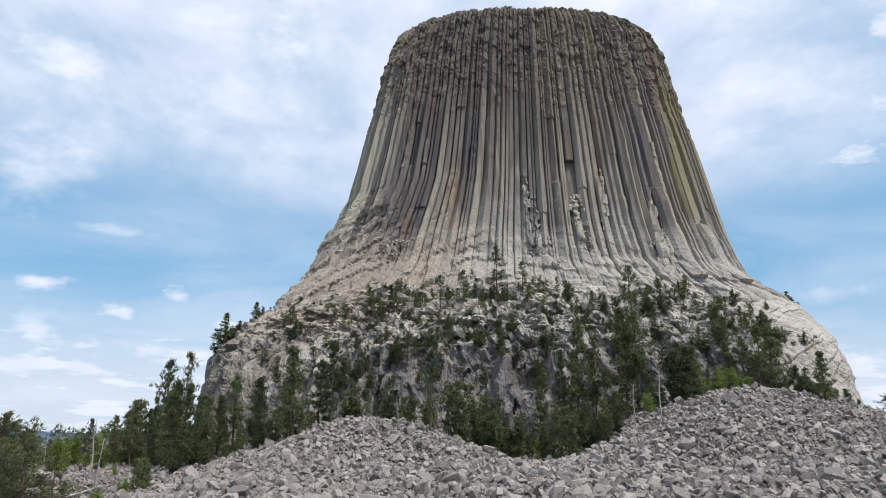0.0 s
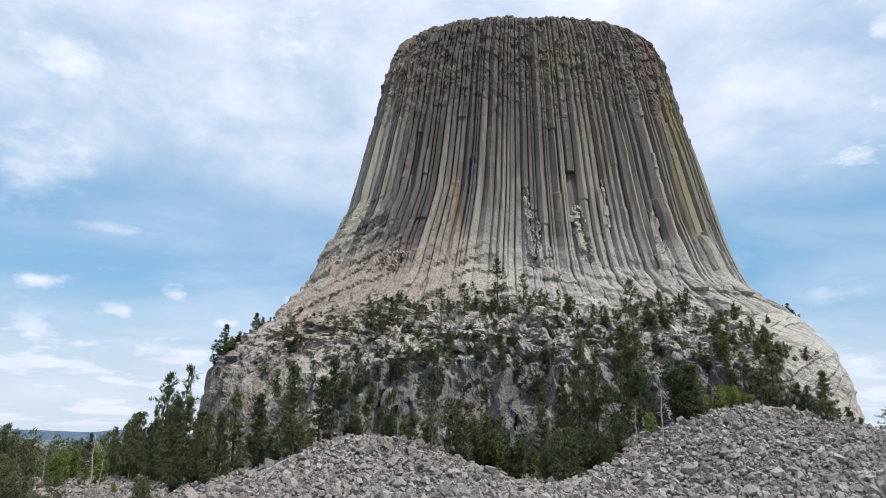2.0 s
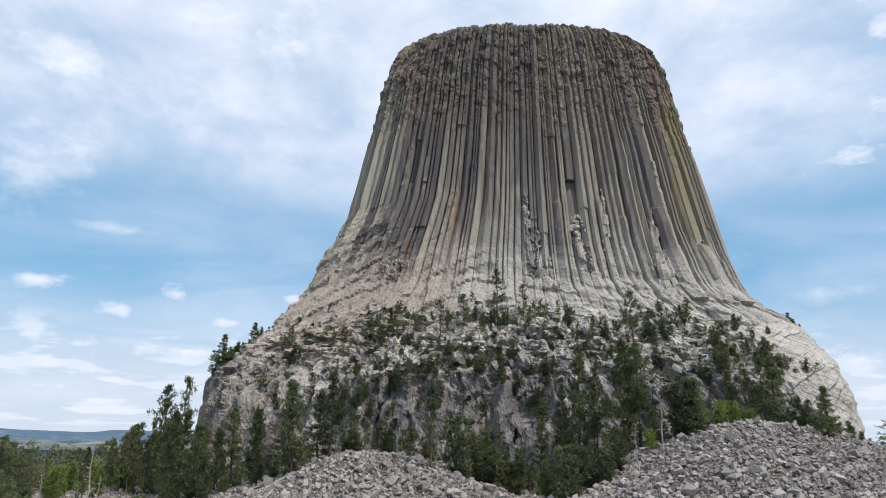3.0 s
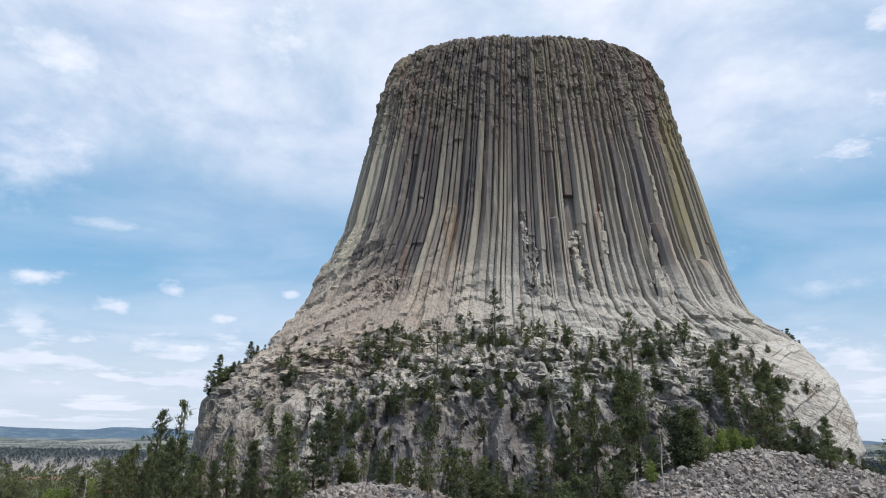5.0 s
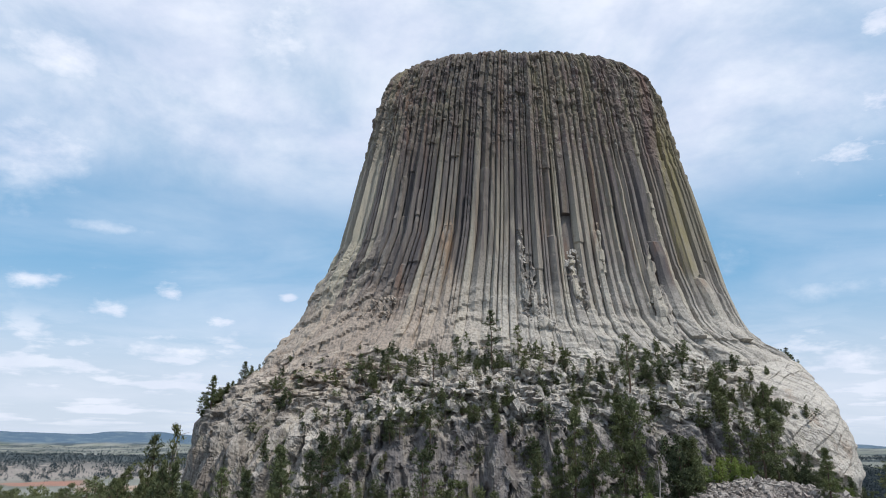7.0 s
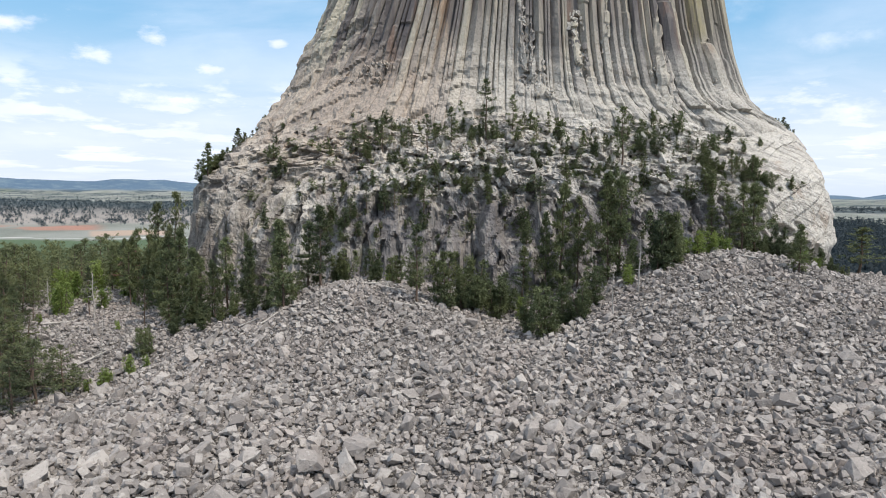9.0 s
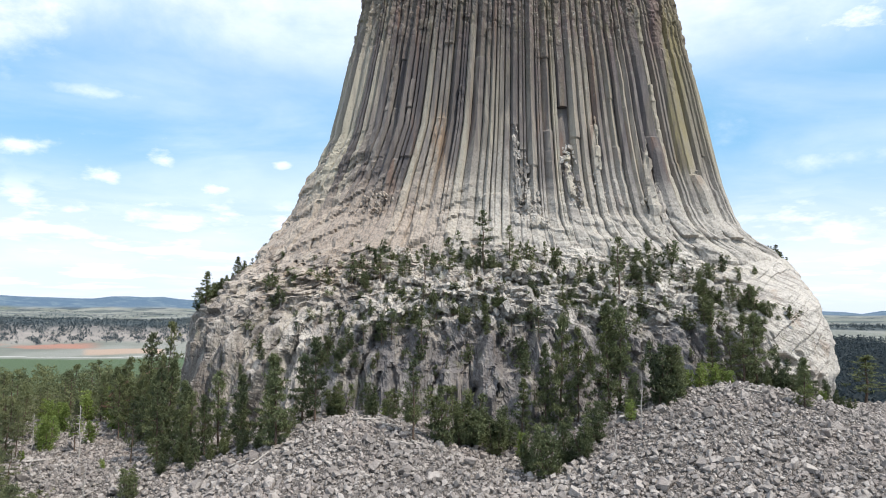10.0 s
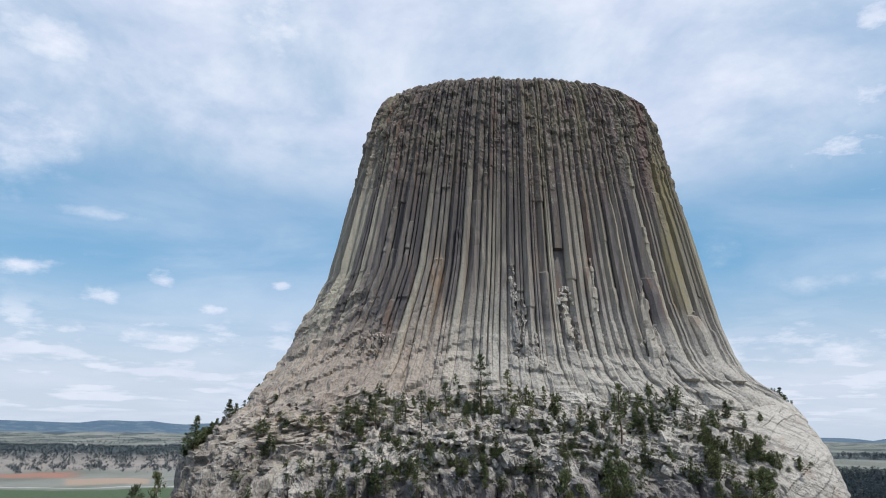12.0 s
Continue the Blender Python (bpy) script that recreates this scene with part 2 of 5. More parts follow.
# ---------------------------------------------------------------- materials
def rock_columns():
    m, t = material("columnar rock")
    pos = t.node("ShaderNodeNewGeometry", 0)
    rnd = t.node("ShaderNodeObjectInfo", 5)
    sep = t.tree.nodes.new("ShaderNodeSeparateXYZ")
    t.put(sep.inputs[0], pos)
    x, z = sep.outputs[0], sep.outputs[2]
    tall = t.vec("MULTIPLY", pos, (1.0, 1.0, 0.045))
    streak = t.noise(tall, 0.55, 6.0, 0.6)
    broad = t.noise(t.vec("MULTIPLY", pos, (1.0, 1.0, 0.25)), 0.06, 4.0, 0.6)
    grain = t.noise(pos, 1.6, 8.0, 0.65)
    facet = t.noise(t.vec("MULTIPLY", pos, (1.0, 1.0, 0.012)), 0.9, 3.0, 0.5)
    tone = t.math("ADD", t.math("ADD", t.math("MULTIPLY", streak, 0.42), t.math("MULTIPLY", facet, 0.32)), t.math("MULTIPLY", rnd, 0.42))
    grey = t.ramp(tone, [(0.38, (0.11, 0.10, 0.102)), (0.56, (0.232, 0.209, 0.19)), (0.80, (0.46, 0.42, 0.335))])
    edge = t.math("ADD", z, t.math("MULTIPLY", t.math("SUBTRACT", broad, 0.5), 60.0))
    edge = t.math("ADD", edge, t.math("MULTIPLY", t.math("SUBTRACT", streak, 0.5), 40.0))
    edge = t.math("ADD", edge, t.math("MULTIPLY", t.math("MULTIPLY", t.step(x, 2.0, 24.0), t.step(x, 58.0, 38.0)), 13.0))
    high = t.step(edge, 84.0, 118.0)
    brown = t.ramp(grain, [(0.3, (0.062, 0.051, 0.046)), (0.52, (0.142, 0.115, 0.098)), (0.75, (0.27, 0.235, 0.185))])
    brown = t.mix(t.step(rnd, 0.2, 0.9, 0.0, 0.35), brown, (0.20, 0.175, 0.135))
    blotch = t.noise(t.vec("MULTIPLY", pos, (1.0, 1.0, 0.3)), 0.30, 6.0, 0.7)
    brown = t.mix(t.step(blotch, 0.48, 0.60, 0.0, 0.75), brown, (0.150, 0.103, 0.104))
    blotch = t.noise(t.vec("MULTIPLY", t.vec("ADD", pos, (50.0, 9.0, 3.0)), (1.0, 1.0, 0.3)), 0.34, 6.0, 0.7)
    brown = t.mix(t.step(blotch, 0.52, 0.64, 0.0, 0.6), brown, (0.20, 0.185, 0.105))
    crust = t.noise(t.vec("MULTIPLY", t.vec("ADD", pos, (90.0, 2.0, 7.0)), (1.0, 1.0, 0.6)), 0.9, 6.0, 0.75)
    brown = t.mix(t.step(crust, 0.54, 0.64, 0.0, 0.75), brown, (0.38, 0.365, 0.325))
    brown = t.mix(t.step(crust, 0.44, 0.34, 0.0, 0.7), brown, (0.045, 0.042, 0.042))
    colour = t.mix(t.math("MULTIPLY", high, 0.85), grey, brown)
    olive = t.math("MULTIPLY", t.step(t.noise(tall, 0.23, 5.0, 0.6), 0.52, 0.68, 0.0, 0.8), t.step(z, 58.0, 100.0))
    east = t.step(x, 58.0, 72.0)
    olive = t.math("MAXIMUM", olive, t.math("MULTIPLY", east, t.step(z, 52.0, 80.0, 0.0, 0.8)))
    colour = t.mix(t.math("MULTIPLY", olive, 0.42), colour, (0.20, 0.18, 0.095))
    rust = t.math("MULTIPLY", t.step(t.noise(t.vec("ADD", tall, (37.0, 5.0, 1.0)), 0.21, 4.0, 0.6), 0.56, 0.70), 0.55)
    colour = t.mix(rust, colour, (0.20, 0.115, 0.08))
    wander = t.math("ADD", x, t.math("MULTIPLY", t.math("SUBTRACT", broad, 0.5), 8.0))
    ochre = t.math("MULTIPLY", t.math("MULTIPLY", t.step(wander, 63.5, 66.0), t.step(wander, 73.0, 70.0)), t.math("MULTIPLY", t.step(z, 56.0, 68.0), t.step(z, 126.0, 108.0)))
    colour = t.mix(t.math("MULTIPLY", ochre, t.step(facet, 0.4, 0.6, 0.2, 0.65)), colour, (0.235, 0.20, 0.09))
    red = t.math("MULTIPLY", t.math("MULTIPLY", t.step(wander, 57.0, 60.0), t.step(wander, 65.5, 63.0)), t.step(z, 90.0, 108.0))
    colour = t.mix(t.math("MULTIPLY", red, 0.5), colour, (0.15, 0.095, 0.09))
    burnt = t.math("MULTIPLY", t.math("MULTIPLY", t.step(wander, -4.5, -2.5), t.step(wander, 1.5, -0.5)), t.math("MULTIPLY", t.step(z, 50.0, 58.0), t.step(z, 92.0, 74.0)))
    colour = t.mix(t.math("MULTIPLY", burnt, t.step(facet, 0.4, 0.6, 0.1, 0.7)), colour, (0.36, 0.24, 0.15))
    shifted = t.math("ADD", x, t.math("MULTIPLY", t.math("SUBTRACT", streak, 0.5), 14.0))
    varnish = t.math("MULTIPLY", t.step(shifted, -18.0, 0.0), t.step(shifted, 27.0, 20.0))
    varnish = t.math("MULTIPLY", varnish, t.step(t.math("ADD", z, t.math("MULTIPLY", t.step(shifted, 2.0, 12.0), 22.0)), 62.0, 84.0))
    colour = t.mix(t.math("MULTIPLY", varnish, t.step(facet, 0.3, 0.7, 0.62, 0.25)), colour, (0.082, 0.075, 0.080))
    low = t.step(t.math("ADD", z, t.math("MULTIPLY", t.math("SUBTRACT", t.noise(pos, 0.05, 5.0, 0.6), 0.5), 40.0)), 70.0, 50.0)
    pale = t.mix(t.step(x, 12.0, -12.0), (0.50, 0.475, 0.425), (0.44, 0.365, 0.30))
    pale = t.mix(t.step(grain, 0.35, 0.65, 0.65, 0.0), pale, (0.20, 0.18, 0.16))
    colour = t.mix(t.math("MULTIPLY", low, 0.8), colour, pale)
    colour = t.mix(t.step(grain, 0.48, 0.25, 0.0, 0.45), colour, (0.06, 0.055, 0.05))
    bump = t.math("ADD", t.math("MULTIPLY", grain, 0.6), t.math("MULTIPLY", streak, 0.6))
    bump = t.math("ADD", bump, t.math("MULTIPLY", t.math("MULTIPLY", high, 1.4), t.noise(t.vec("MULTIPLY", pos, (1.0, 1.0, 0.5)), 0.9, 5.0, 0.6)))
    surface(t, colour, 0.92, bump, 0.7, 0.5)
    return m


def rock_shoulder():
    m, t = material("fractured rock")
    pos = t.node("ShaderNodeNewGeometry", 0)
    sep = t.tree.nodes.new("ShaderNodeSeparateXYZ")
    t.put(sep.inputs[0], pos)
    x, z = sep.outputs[0], sep.outputs[2]
    warped = t.vec("ADD", pos, t.vec("MULTIPLY", t.noise(pos, 0.3, 3.0, 0.5, True), (1.1, 1.1, 1.1)))
    cells = t.node("ShaderNodeTexVoronoi", 0, {"feature": "DISTANCE_TO_EDGE"}, Vector=t.vec("MULTIPLY", warped, (1.0, 1.0, 0.2)), Scale=0.4)
    crack = t.step(cells, 0.0, 0.055, 1.0, 0.0)
    broad = t.noise(pos, 0.07, 5.0, 0.6)
    grain = t.noise(pos, 1.3, 8.0, 0.65)
    stain = t.noise(t.vec("MULTIPLY", pos, (1.0, 1.0, 0.2)), 0.35, 5.0, 0.6)
    colour = t.ramp(t.math("ADD", t.math("MULTIPLY", broad, 0.5), t.math("MULTIPLY", grain, 0.5)), [(0.35, (0.20, 0.185, 0.169)), (0.5, (0.42, 0.39, 0.352)), (0.66, (0.64, 0.60, 0.54))])
    slab = t.node("ShaderNodeTexVoronoi", 1, {}, Vector=t.vec("MULTIPLY", warped, (1.0, 1.0, 0.16)), Scale=0.34)
    slab = t.node("ShaderNodeSeparateColor", 0, {}, Color=slab)
    colour = t.mix(t.step(slab, 0.5, 1.0, 0.0, 0.7), colour, (0.55, 0.50, 0.43))
    colour = t.mix(t.step(slab, 0.45, 0.0, 0.0, 0.6), colour, (0.18, 0.166, 0.156))
    warm = t.math("MULTIPLY", t.step(x, 12.0, -25.0), t.step(z, 18.0, 38.0))
    colour = t.mix(t.math("MULTIPLY", warm, t.step(grain, 0.36, 0.6, 0.35, 0.65)), colour, (0.39, 0.31, 0.245))
    white = t.math("MAXIMUM", t.math("MULTIPLY", t.step(x, 15.0, 40.0), t.step(z, 16.0, 42.0)), t.math("MULTIPLY", t.step(x, 70.0, 84.0), t.step(z, 2.0, 10.0)))
    colour = t.mix(t.math("MULTIPLY", white, t.step(grain, 0.36, 0.6, 0.45, 0.8)), colour, (0.55, 0.52, 0.47))
    colour = t.mix(t.math("MULTIPLY", t.step(stain, 0.50, 0.68, 0.0, 0.7), t.step(white, 0.0, 1.0, 1.0, 0.35)), colour, (0.12, 0.11, 0.105))
    iron = t.step(t.noise(t.vec("MULTIPLY", pos, (1.0, 1.0, 0.35)), 0.16, 5.0, 0.65), 0.54, 0.68, 0.0, 0.5)
    colour = t.mix(iron, colour, (0.27, 0.19, 0.13))
    # darker grey towards the bottom of the middle cliff, in uneven patches
    low_grey = t.math("MULTIPLY", t.step(t.math("ADD", z, t.math("MULTIPLY", t.math("SUBTRACT", broad, 0.5), 26.0)), 29.0, 15.0), t.math("MULTIPLY", t.step(x, 78.0, 62.0), t.step(x, -36.0, -16.0)))
    low_grey = t.math("MULTIPLY", low_grey, t.step(stain, 0.36, 0.56, 0.45, 0.9))
    colour = t.mix(low_grey, colour, (0.15, 0.14, 0.141))
    face = t.math("MULTIPLY", t.step(x, -34.0, -48.0), t.step(z, 30.0, 22.0))
    colour = t.mix(t.math("MULTIPLY", face, t.step(stain, 0.38, 0.56, 0.2, 0.75)), colour, (0.20, 0.175, 0.155))
    ramp = t.math("MULTIPLY", t.math("MULTIPLY", t.step(z, 18.0, 24.0), t.step(z, 42.0, 37.0)), t.math("MULTIPLY", t.step(x, -26.0, -14.0), t.step(x, 74.0, 62.0)))
    colour = t.mix(t.math("MULTIPLY", ramp, t.step(grain, 0.4, 0.58, 0.1, 0.48)), colour, (0.60, 0.57, 0.52))
    moss = t.math("MULTIPLY", t.step(t.noise(pos, 0.22, 5.0, 0.65), 0.56, 0.7), t.step(z, 44.0, 30.0))
    colour = t.mix(t.math("MULTIPLY", moss, 0.5), colour, (0.13, 0.14, 0.06))
    slope = t.node("ShaderNodeVectorRotate", 0, {}, Vector=warped, Axis=(0.0, 1.0, 0.0), Angle=radians(-22))
    beds = t.noise(t.vec("MULTIPLY", slope, (0.08, 0.08, 1.0)), 1.1, 4.0, 0.6)
    bed = t.math("MULTIPLY", t.step(beds, 0.45, 0.39, 0.0, 1.0), t.step(x, 68.0, 80.0))
    crack = t.math("MULTIPLY", crack, t.step(t.noise(pos, 0.4, 3.0), 0.42, 0.58, 0.0, 0.85))
    crack = t.math("MAXIMUM", t.math("MULTIPLY", crack, t.step(x, 85.0, 70.0, 0.35, 1.0)), bed)
    joint = t.node("ShaderNodeTexVoronoi", 0, {"feature": "DISTANCE_TO_EDGE"}, Vector=t.vec("MULTIPLY", slope, (0.16, 0.16, 0.62)), Scale=1.0)
    joint = t.math("MULTIPLY", t.step(joint, 0.0, 0.05, 1.0, 0.0), t.math("MULTIPLY", t.step(x, 66.0, 80.0), t.step(t.noise(pos, 0.3, 3.0), 0.4, 0.6, 0.1, 0.65)))
    crack = t.math("MAXIMUM", crack, joint)
    upright = t.node("ShaderNodeTexVoronoi", 0, {"feature": "DISTANCE_TO_EDGE"}, Vector=t.vec("MULTIPLY", warped, (1.0, 1.0, 0.1)), Scale=0.8)
    upright = t.math("MULTIPLY", t.step(upright, 0.0, 0.07, 1.0, 0.0), t.math("MULTIPLY", t.step(z, 36.0, 26.0), t.step(t.noise(pos, 0.25, 3.0), 0.45, 0.6, 0.1, 0.9)))
    crack = t.math("MAXIMUM", crack, t.math("MULTIPLY", upright, t.step(x, 78.0, 66.0)))
    colour = t.mix(t.math("MULTIPLY", crack, 0.36), colour, (0.075, 0.07, 0.066))
    height = t.math("SUBTRACT", t.math("ADD", grain, t.math("MULTIPLY", stain, 0.5)), t.math("MULTIPLY", crack, 0.4))
    surface(t, colour, 0.92, height, 0.9, 0.6)
    return m


def rock_boulder():
    m, t = material("talus boulders")
    pos = t.node("ShaderNodeNewGeometry", 0)
    island = t.node("ShaderNodeNewGeometry", 8)
    rnd = t.math("FRACT", t.math("ADD", island, t.node("ShaderNodeObjectInfo", 5)))
    grain = t.noise(pos, 2.2, 7.0, 0.65)
    broad = t.noise(pos, 0.05, 3.0, 0.5)
    tone = t.math("ADD", t.math("MULTIPLY", rnd, 0.7), t.math("MULTIPLY", broad, 0.3))
    colour = t.ramp(tone, [(0.1, (0.17, 0.153, 0.14)), (0.45, (0.285, 0.258, 0.238)), (0.88, (0.43, 0.393, 0.36))])
    pink = t.step(t.noise(pos, 0.11, 3.0, 0.5), 0.5, 0.66)
    colour = t.mix(t.math("MULTIPLY", pink, 0.25), colour, (0.31, 0.25, 0.22))
    colour = t.mix(t.step(grain, 0.50, 0.30, 0.0, 0.5), colour, (0.15, 0.137, 0.127))
    lichen = t.noise(pos, 0.9, 5.0, 0.7)
    colour = t.mix(t.step(lichen, 0.54, 0.64, 0.0, 0.5), colour, (0.47, 0.44, 0.40))
    surface(t, colour, 0.93, t.math("ADD", grain, t.math("MULTIPLY", lichen, 1.2)), 0.9, 0.25)
    return m


def land():
    m, t = material("land cover")
    pos = t.node("ShaderNodeNewGeometry", 0)
    sep = t.tree.nodes.new("ShaderNodeSeparateXYZ")
    t.put(sep.inputs[0], pos)
    x, y, z = sep.outputs
    r = t.math("SQRT", t.math("ADD", t.math("MULTIPLY", x, x), t.math("MULTIPLY", y, y)))
    grain = t.noise(pos, 0.9, 7.0, 0.65)
    patch = t.noise(t.vec("MULTIPLY", pos, (1.0, 0.35, 1.0)), 0.0035, 5.0, 0.55)
    wood = t.noise(pos, 0.012, 6.0, 0.65)
    scree = t.ramp(grain, [(0.3, (0.09, 0.081, 0.075)), (0.6, (0.20, 0.18, 0.166))])
    gravel = t.node("ShaderNodeTexVoronoi", 1, {}, Vector=pos, Scale=2.6)
    gravel = t.node("ShaderNodeSeparateColor", 0, {}, Color=gravel)
    scree = t.mix(0.7, scree, t.ramp(gravel, [(0.1, (0.10, 0.09, 0.083)), (0.5, (0.22, 0.198, 0.182)), (0.9, (0.38, 0.345, 0.315))]))
    gap = t.node("ShaderNodeTexVoronoi", 0, {"feature": "DISTANCE_TO_EDGE"}, Vector=pos, Scale=2.6)
    gap = t.step(gap, 0.0, 0.14, 1.0, 0.0)
    # shade between the stones is painted near-black into the scree
    scree = t.mix(t.math("MULTIPLY", gap, 0.85), scree, (0.035, 0.032, 0.03))
    litter = t.ramp(grain, [(0.3, (0.07, 0.075, 0.035)), (0.6, (0.16, 0.15, 0.08))])
    colour = t.mix(t.step(t.math("ADD", x, t.math("MULTIPLY", t.math("SUBTRACT", t.noise(pos, 0.05, 4.0), 0.5), 40.0)), -95.0, -112.0), scree, litter)
    colour = t.mix(t.step(r, 200.0, 260.0), colour, litter)
    # fields greyed a little, so that their colour includes distance haze
    field = t.ramp(patch, [(0.3, (0.12, 0.145, 0.12)), (0.45, (0.195, 0.205, 0.175)), (0.55, (0.26, 0.265, 0.235)), (0.68, (0.15, 0.168, 0.132))])
    colour = t.mix(t.step(r, 900.0, 1300.0), colour, field)
    az = t.math("MULTIPLY", t.math("ARCTAN2", x, y), 57.3)
    r = t.math("ADD", r, t.math("MULTIPLY", t.math("SUBTRACT", t.noise(pos, 0.006, 4.0), 0.5), 160.0))
    span = lambda v, a, b, s: t.math("MULTIPLY", t.step(v, a - s, a + s), t.step(v, b + s, b - s))  # noqa: E731
    west = t.step(x, 0.0, -300.0)
    colour = t.mix(t.math("MULTIPLY", span(r, 1930.0, 2180.0, 30.0), t.math("MULTIPLY", span(az, -40.0, -27.5, 1.0), t.step(t.noise(pos, 0.005, 4.0), 0.36, 0.46))), colour, (0.36, 0.19, 0.14))
    colour = t.mix(t.math("MULTIPLY", span(r, 1740.0, 1900.0, 25.0), span(az, -28.0, -22.5, 0.3)), colour, (0.40, 0.30, 0.23))
    colour = t.mix(t.math("MULTIPLY", span(r, 900.0, 1630.0, 25.0), west), colour, (0.085, 0.125, 0.065))
    colour = t.mix(t.math("MULTIPLY", span(r, 2220.0, 2560.0, 60.0), t.math("MULTIPLY", west, 0.8)), colour, (0.34, 0.30, 0.272))
    colour = t.mix(t.math("MULTIPLY", span(r, 1672.0, 1686.0, 4.0), west), colour, (0.5, 0.49, 0.46))
    woods = t.math("MULTIPLY", t.step(r, 2350.0, 2620.0, 0.15, 1.0), t.math("MULTIPLY", t.step(r, 2180.0, 2260.0), t.step(r, 2760.0, 2680.0)))
    woods = t.math("MULTIPLY", woods, t.step(t.math("ADD", t.noise(pos, 0.03, 5.0, 0.65), t.step(r, 2250.0, 2600.0, -0.06, 0.10)), 0.42, 0.50))
    band = t.node("ShaderNodeCombineXYZ", 0, {}, X=t.math("MULTIPLY", az, 0.32), Y=t.math("MULTIPLY", r, 0.011), Z=0.0)
    spots = t.math("MULTIPLY", t.step(t.noise(band, 1.0, 6.0, 0.65), 0.50, 0.55), t.step(r, 2700.0, 2800.0))
    east = t.math("MULTIPLY", t.step(x, 150.0, 250.0), t.math("MAXIMUM", t.step(r, 1200.0, 1150.0), t.math("MULTIPLY", t.step(r, 1900.0, 2000.0), t.step(r, 2400.0, 2300.0))))
    dark = t.math("MAXIMUM", t.math("MAXIMUM", woods, spots), t.math("MULTIPLY", east, t.step(r, 330.0, 420.0)))
    # floor of the distant woods, its blue-grey holding some painted haze
    colour = t.mix(t.math("MULTIPLY", dark, 0.9), colour, (0.05, 0.068, 0.077))
    # distance haze is put into the hills' colour as blue
    hill_haze = t.step(r, 4250.0, 4400.0)
    colour = t.mix(hill_haze, colour, t.mix(t.step(wood, 0.45, 0.65), (0.08, 0.13, 0.19), (0.135, 0.19, 0.23)))
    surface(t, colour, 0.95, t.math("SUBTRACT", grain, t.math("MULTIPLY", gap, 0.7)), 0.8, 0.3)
    return m


def foliage(name, dark, light, through_light=0.15):
    m, t = material(name)
    pos = t.node("ShaderNodeNewGeometry", 0)
    island = t.node("ShaderNodeNewGeometry", 8)
    rnd = t.node("ShaderNodeObjectInfo", 5)
    tone = t.math("ADD", t.math("MULTIPLY", t.noise(pos, 0.8, 3.0), 0.5), t.math("ADD", t.math("MULTIPLY", island, 0.3), t.math("MULTIPLY", rnd, 0.4)))
    colour = t.ramp(tone, [(0.25, dark), (0.85, light)])
    shift = t.step(t.noise(pos, 0.09, 2.0), 0.42, 0.62)
    colour = t.mix(t.math("MULTIPLY", shift, 0.35), colour, (light[0] * 1.12, light[1] * 1.02, light[2] * 0.85))
    shader = surface(t, colour, 0.75, spec=0.2)
    soft = t.node("ShaderNodeBsdfTranslucent", 0, {}, Color=colour)
    both = t.node("ShaderNodeMixShader", 0, {}, i0=through_light, i1=shader.outputs[0], i2=soft)
    end = [n for n in t.tree.nodes if n.bl_idname == "ShaderNodeOutputMaterial"][0]
    t.tree.links.new(both, end.inputs["Surface"])
    return m


def bark(name, a, b):
    m, t = material(name)
    pos = t.node("ShaderNodeNewGeometry", 0)
    n = t.noise(t.vec("MULTIPLY", pos, (1.0, 1.0, 0.25)), 6.0, 5.0, 0.6)
    surface(t, t.ramp(n, [(0.35, a), (0.65, b)]), 0.9, n, 0.6, 0.05)
    return m


COLUMN_ROCK, SHOULDER_ROCK, BOULDER_ROCK, LAND = rock_columns(), rock_shoulder(), rock_boulder(), land()
PINE_GREEN = foliage("pine needles", (0.033, 0.046, 0.029), (0.16, 0.187, 0.092), 0.25)
# the two distant greens carry aerial haze as a blue-grey tint
HAZE_GREEN = foliage("far pine needles in haze", (0.052, 0.074, 0.090), (0.078, 0.105, 0.120), 0.5)
EAST_HAZE_GREEN = foliage("eastern pine needles in haze", (0.036, 0.050, 0.060), (0.047, 0.063, 0.073), 0.5)
SLOPE_GREEN = foliage("slope needles", (0.038, 0.050, 0.032), (0.172, 0.192, 0.094), 0.3)
RAMP_GREEN = foliage("ramp growth", (0.05, 0.075, 0.034), (0.19, 0.235, 0.105), 0.3)
LEAF_GREEN = foliage("broad leaves", (0.08, 0.125, 0.03), (0.25, 0.32, 0.095), 0.35)
DRY_NEEDLES = foliage("dry needles", (0.14, 0.075, 0.055), (0.24, 0.15, 0.115))
PINE_BARK = bark("pine bark", (0.06, 0.045, 0.035), (0.17, 0.12, 0.09))
GREY_WOOD = bark("weathered wood", (0.25, 0.23, 0.21), (0.48, 0.45, 0.41))

# ---------------------------------------------------------------- ground, one sheet to the horizon
radii = np.concatenate([[0.001], np.geomspace(6, 60, 22), np.geomspace(62, 260, 90), np.geomspace(266, 4950, 110)])
turns = np.linspace(-math.pi, math.pi, 300, endpoint=False)
rr, tt = np.meshgrid(radii, turns, indexing="ij")
gx, gy = rr * np.sin(tt), rr * np.cos(tt)
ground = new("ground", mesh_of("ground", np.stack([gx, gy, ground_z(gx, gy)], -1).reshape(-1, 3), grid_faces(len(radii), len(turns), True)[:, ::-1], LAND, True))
tagged(ground, "grey scree slope falling to wooded valley and fields", "ground", kind="structure")

# ---------------------------------------------------------------- the tower
rng = np.random.default_rng(7)
tower = tagged(new("rock_tower"), "huge flat-topped grey rock tower of vertical fluted columns", "rock tower")
tower.location = (TOWER_X, 200, 0)


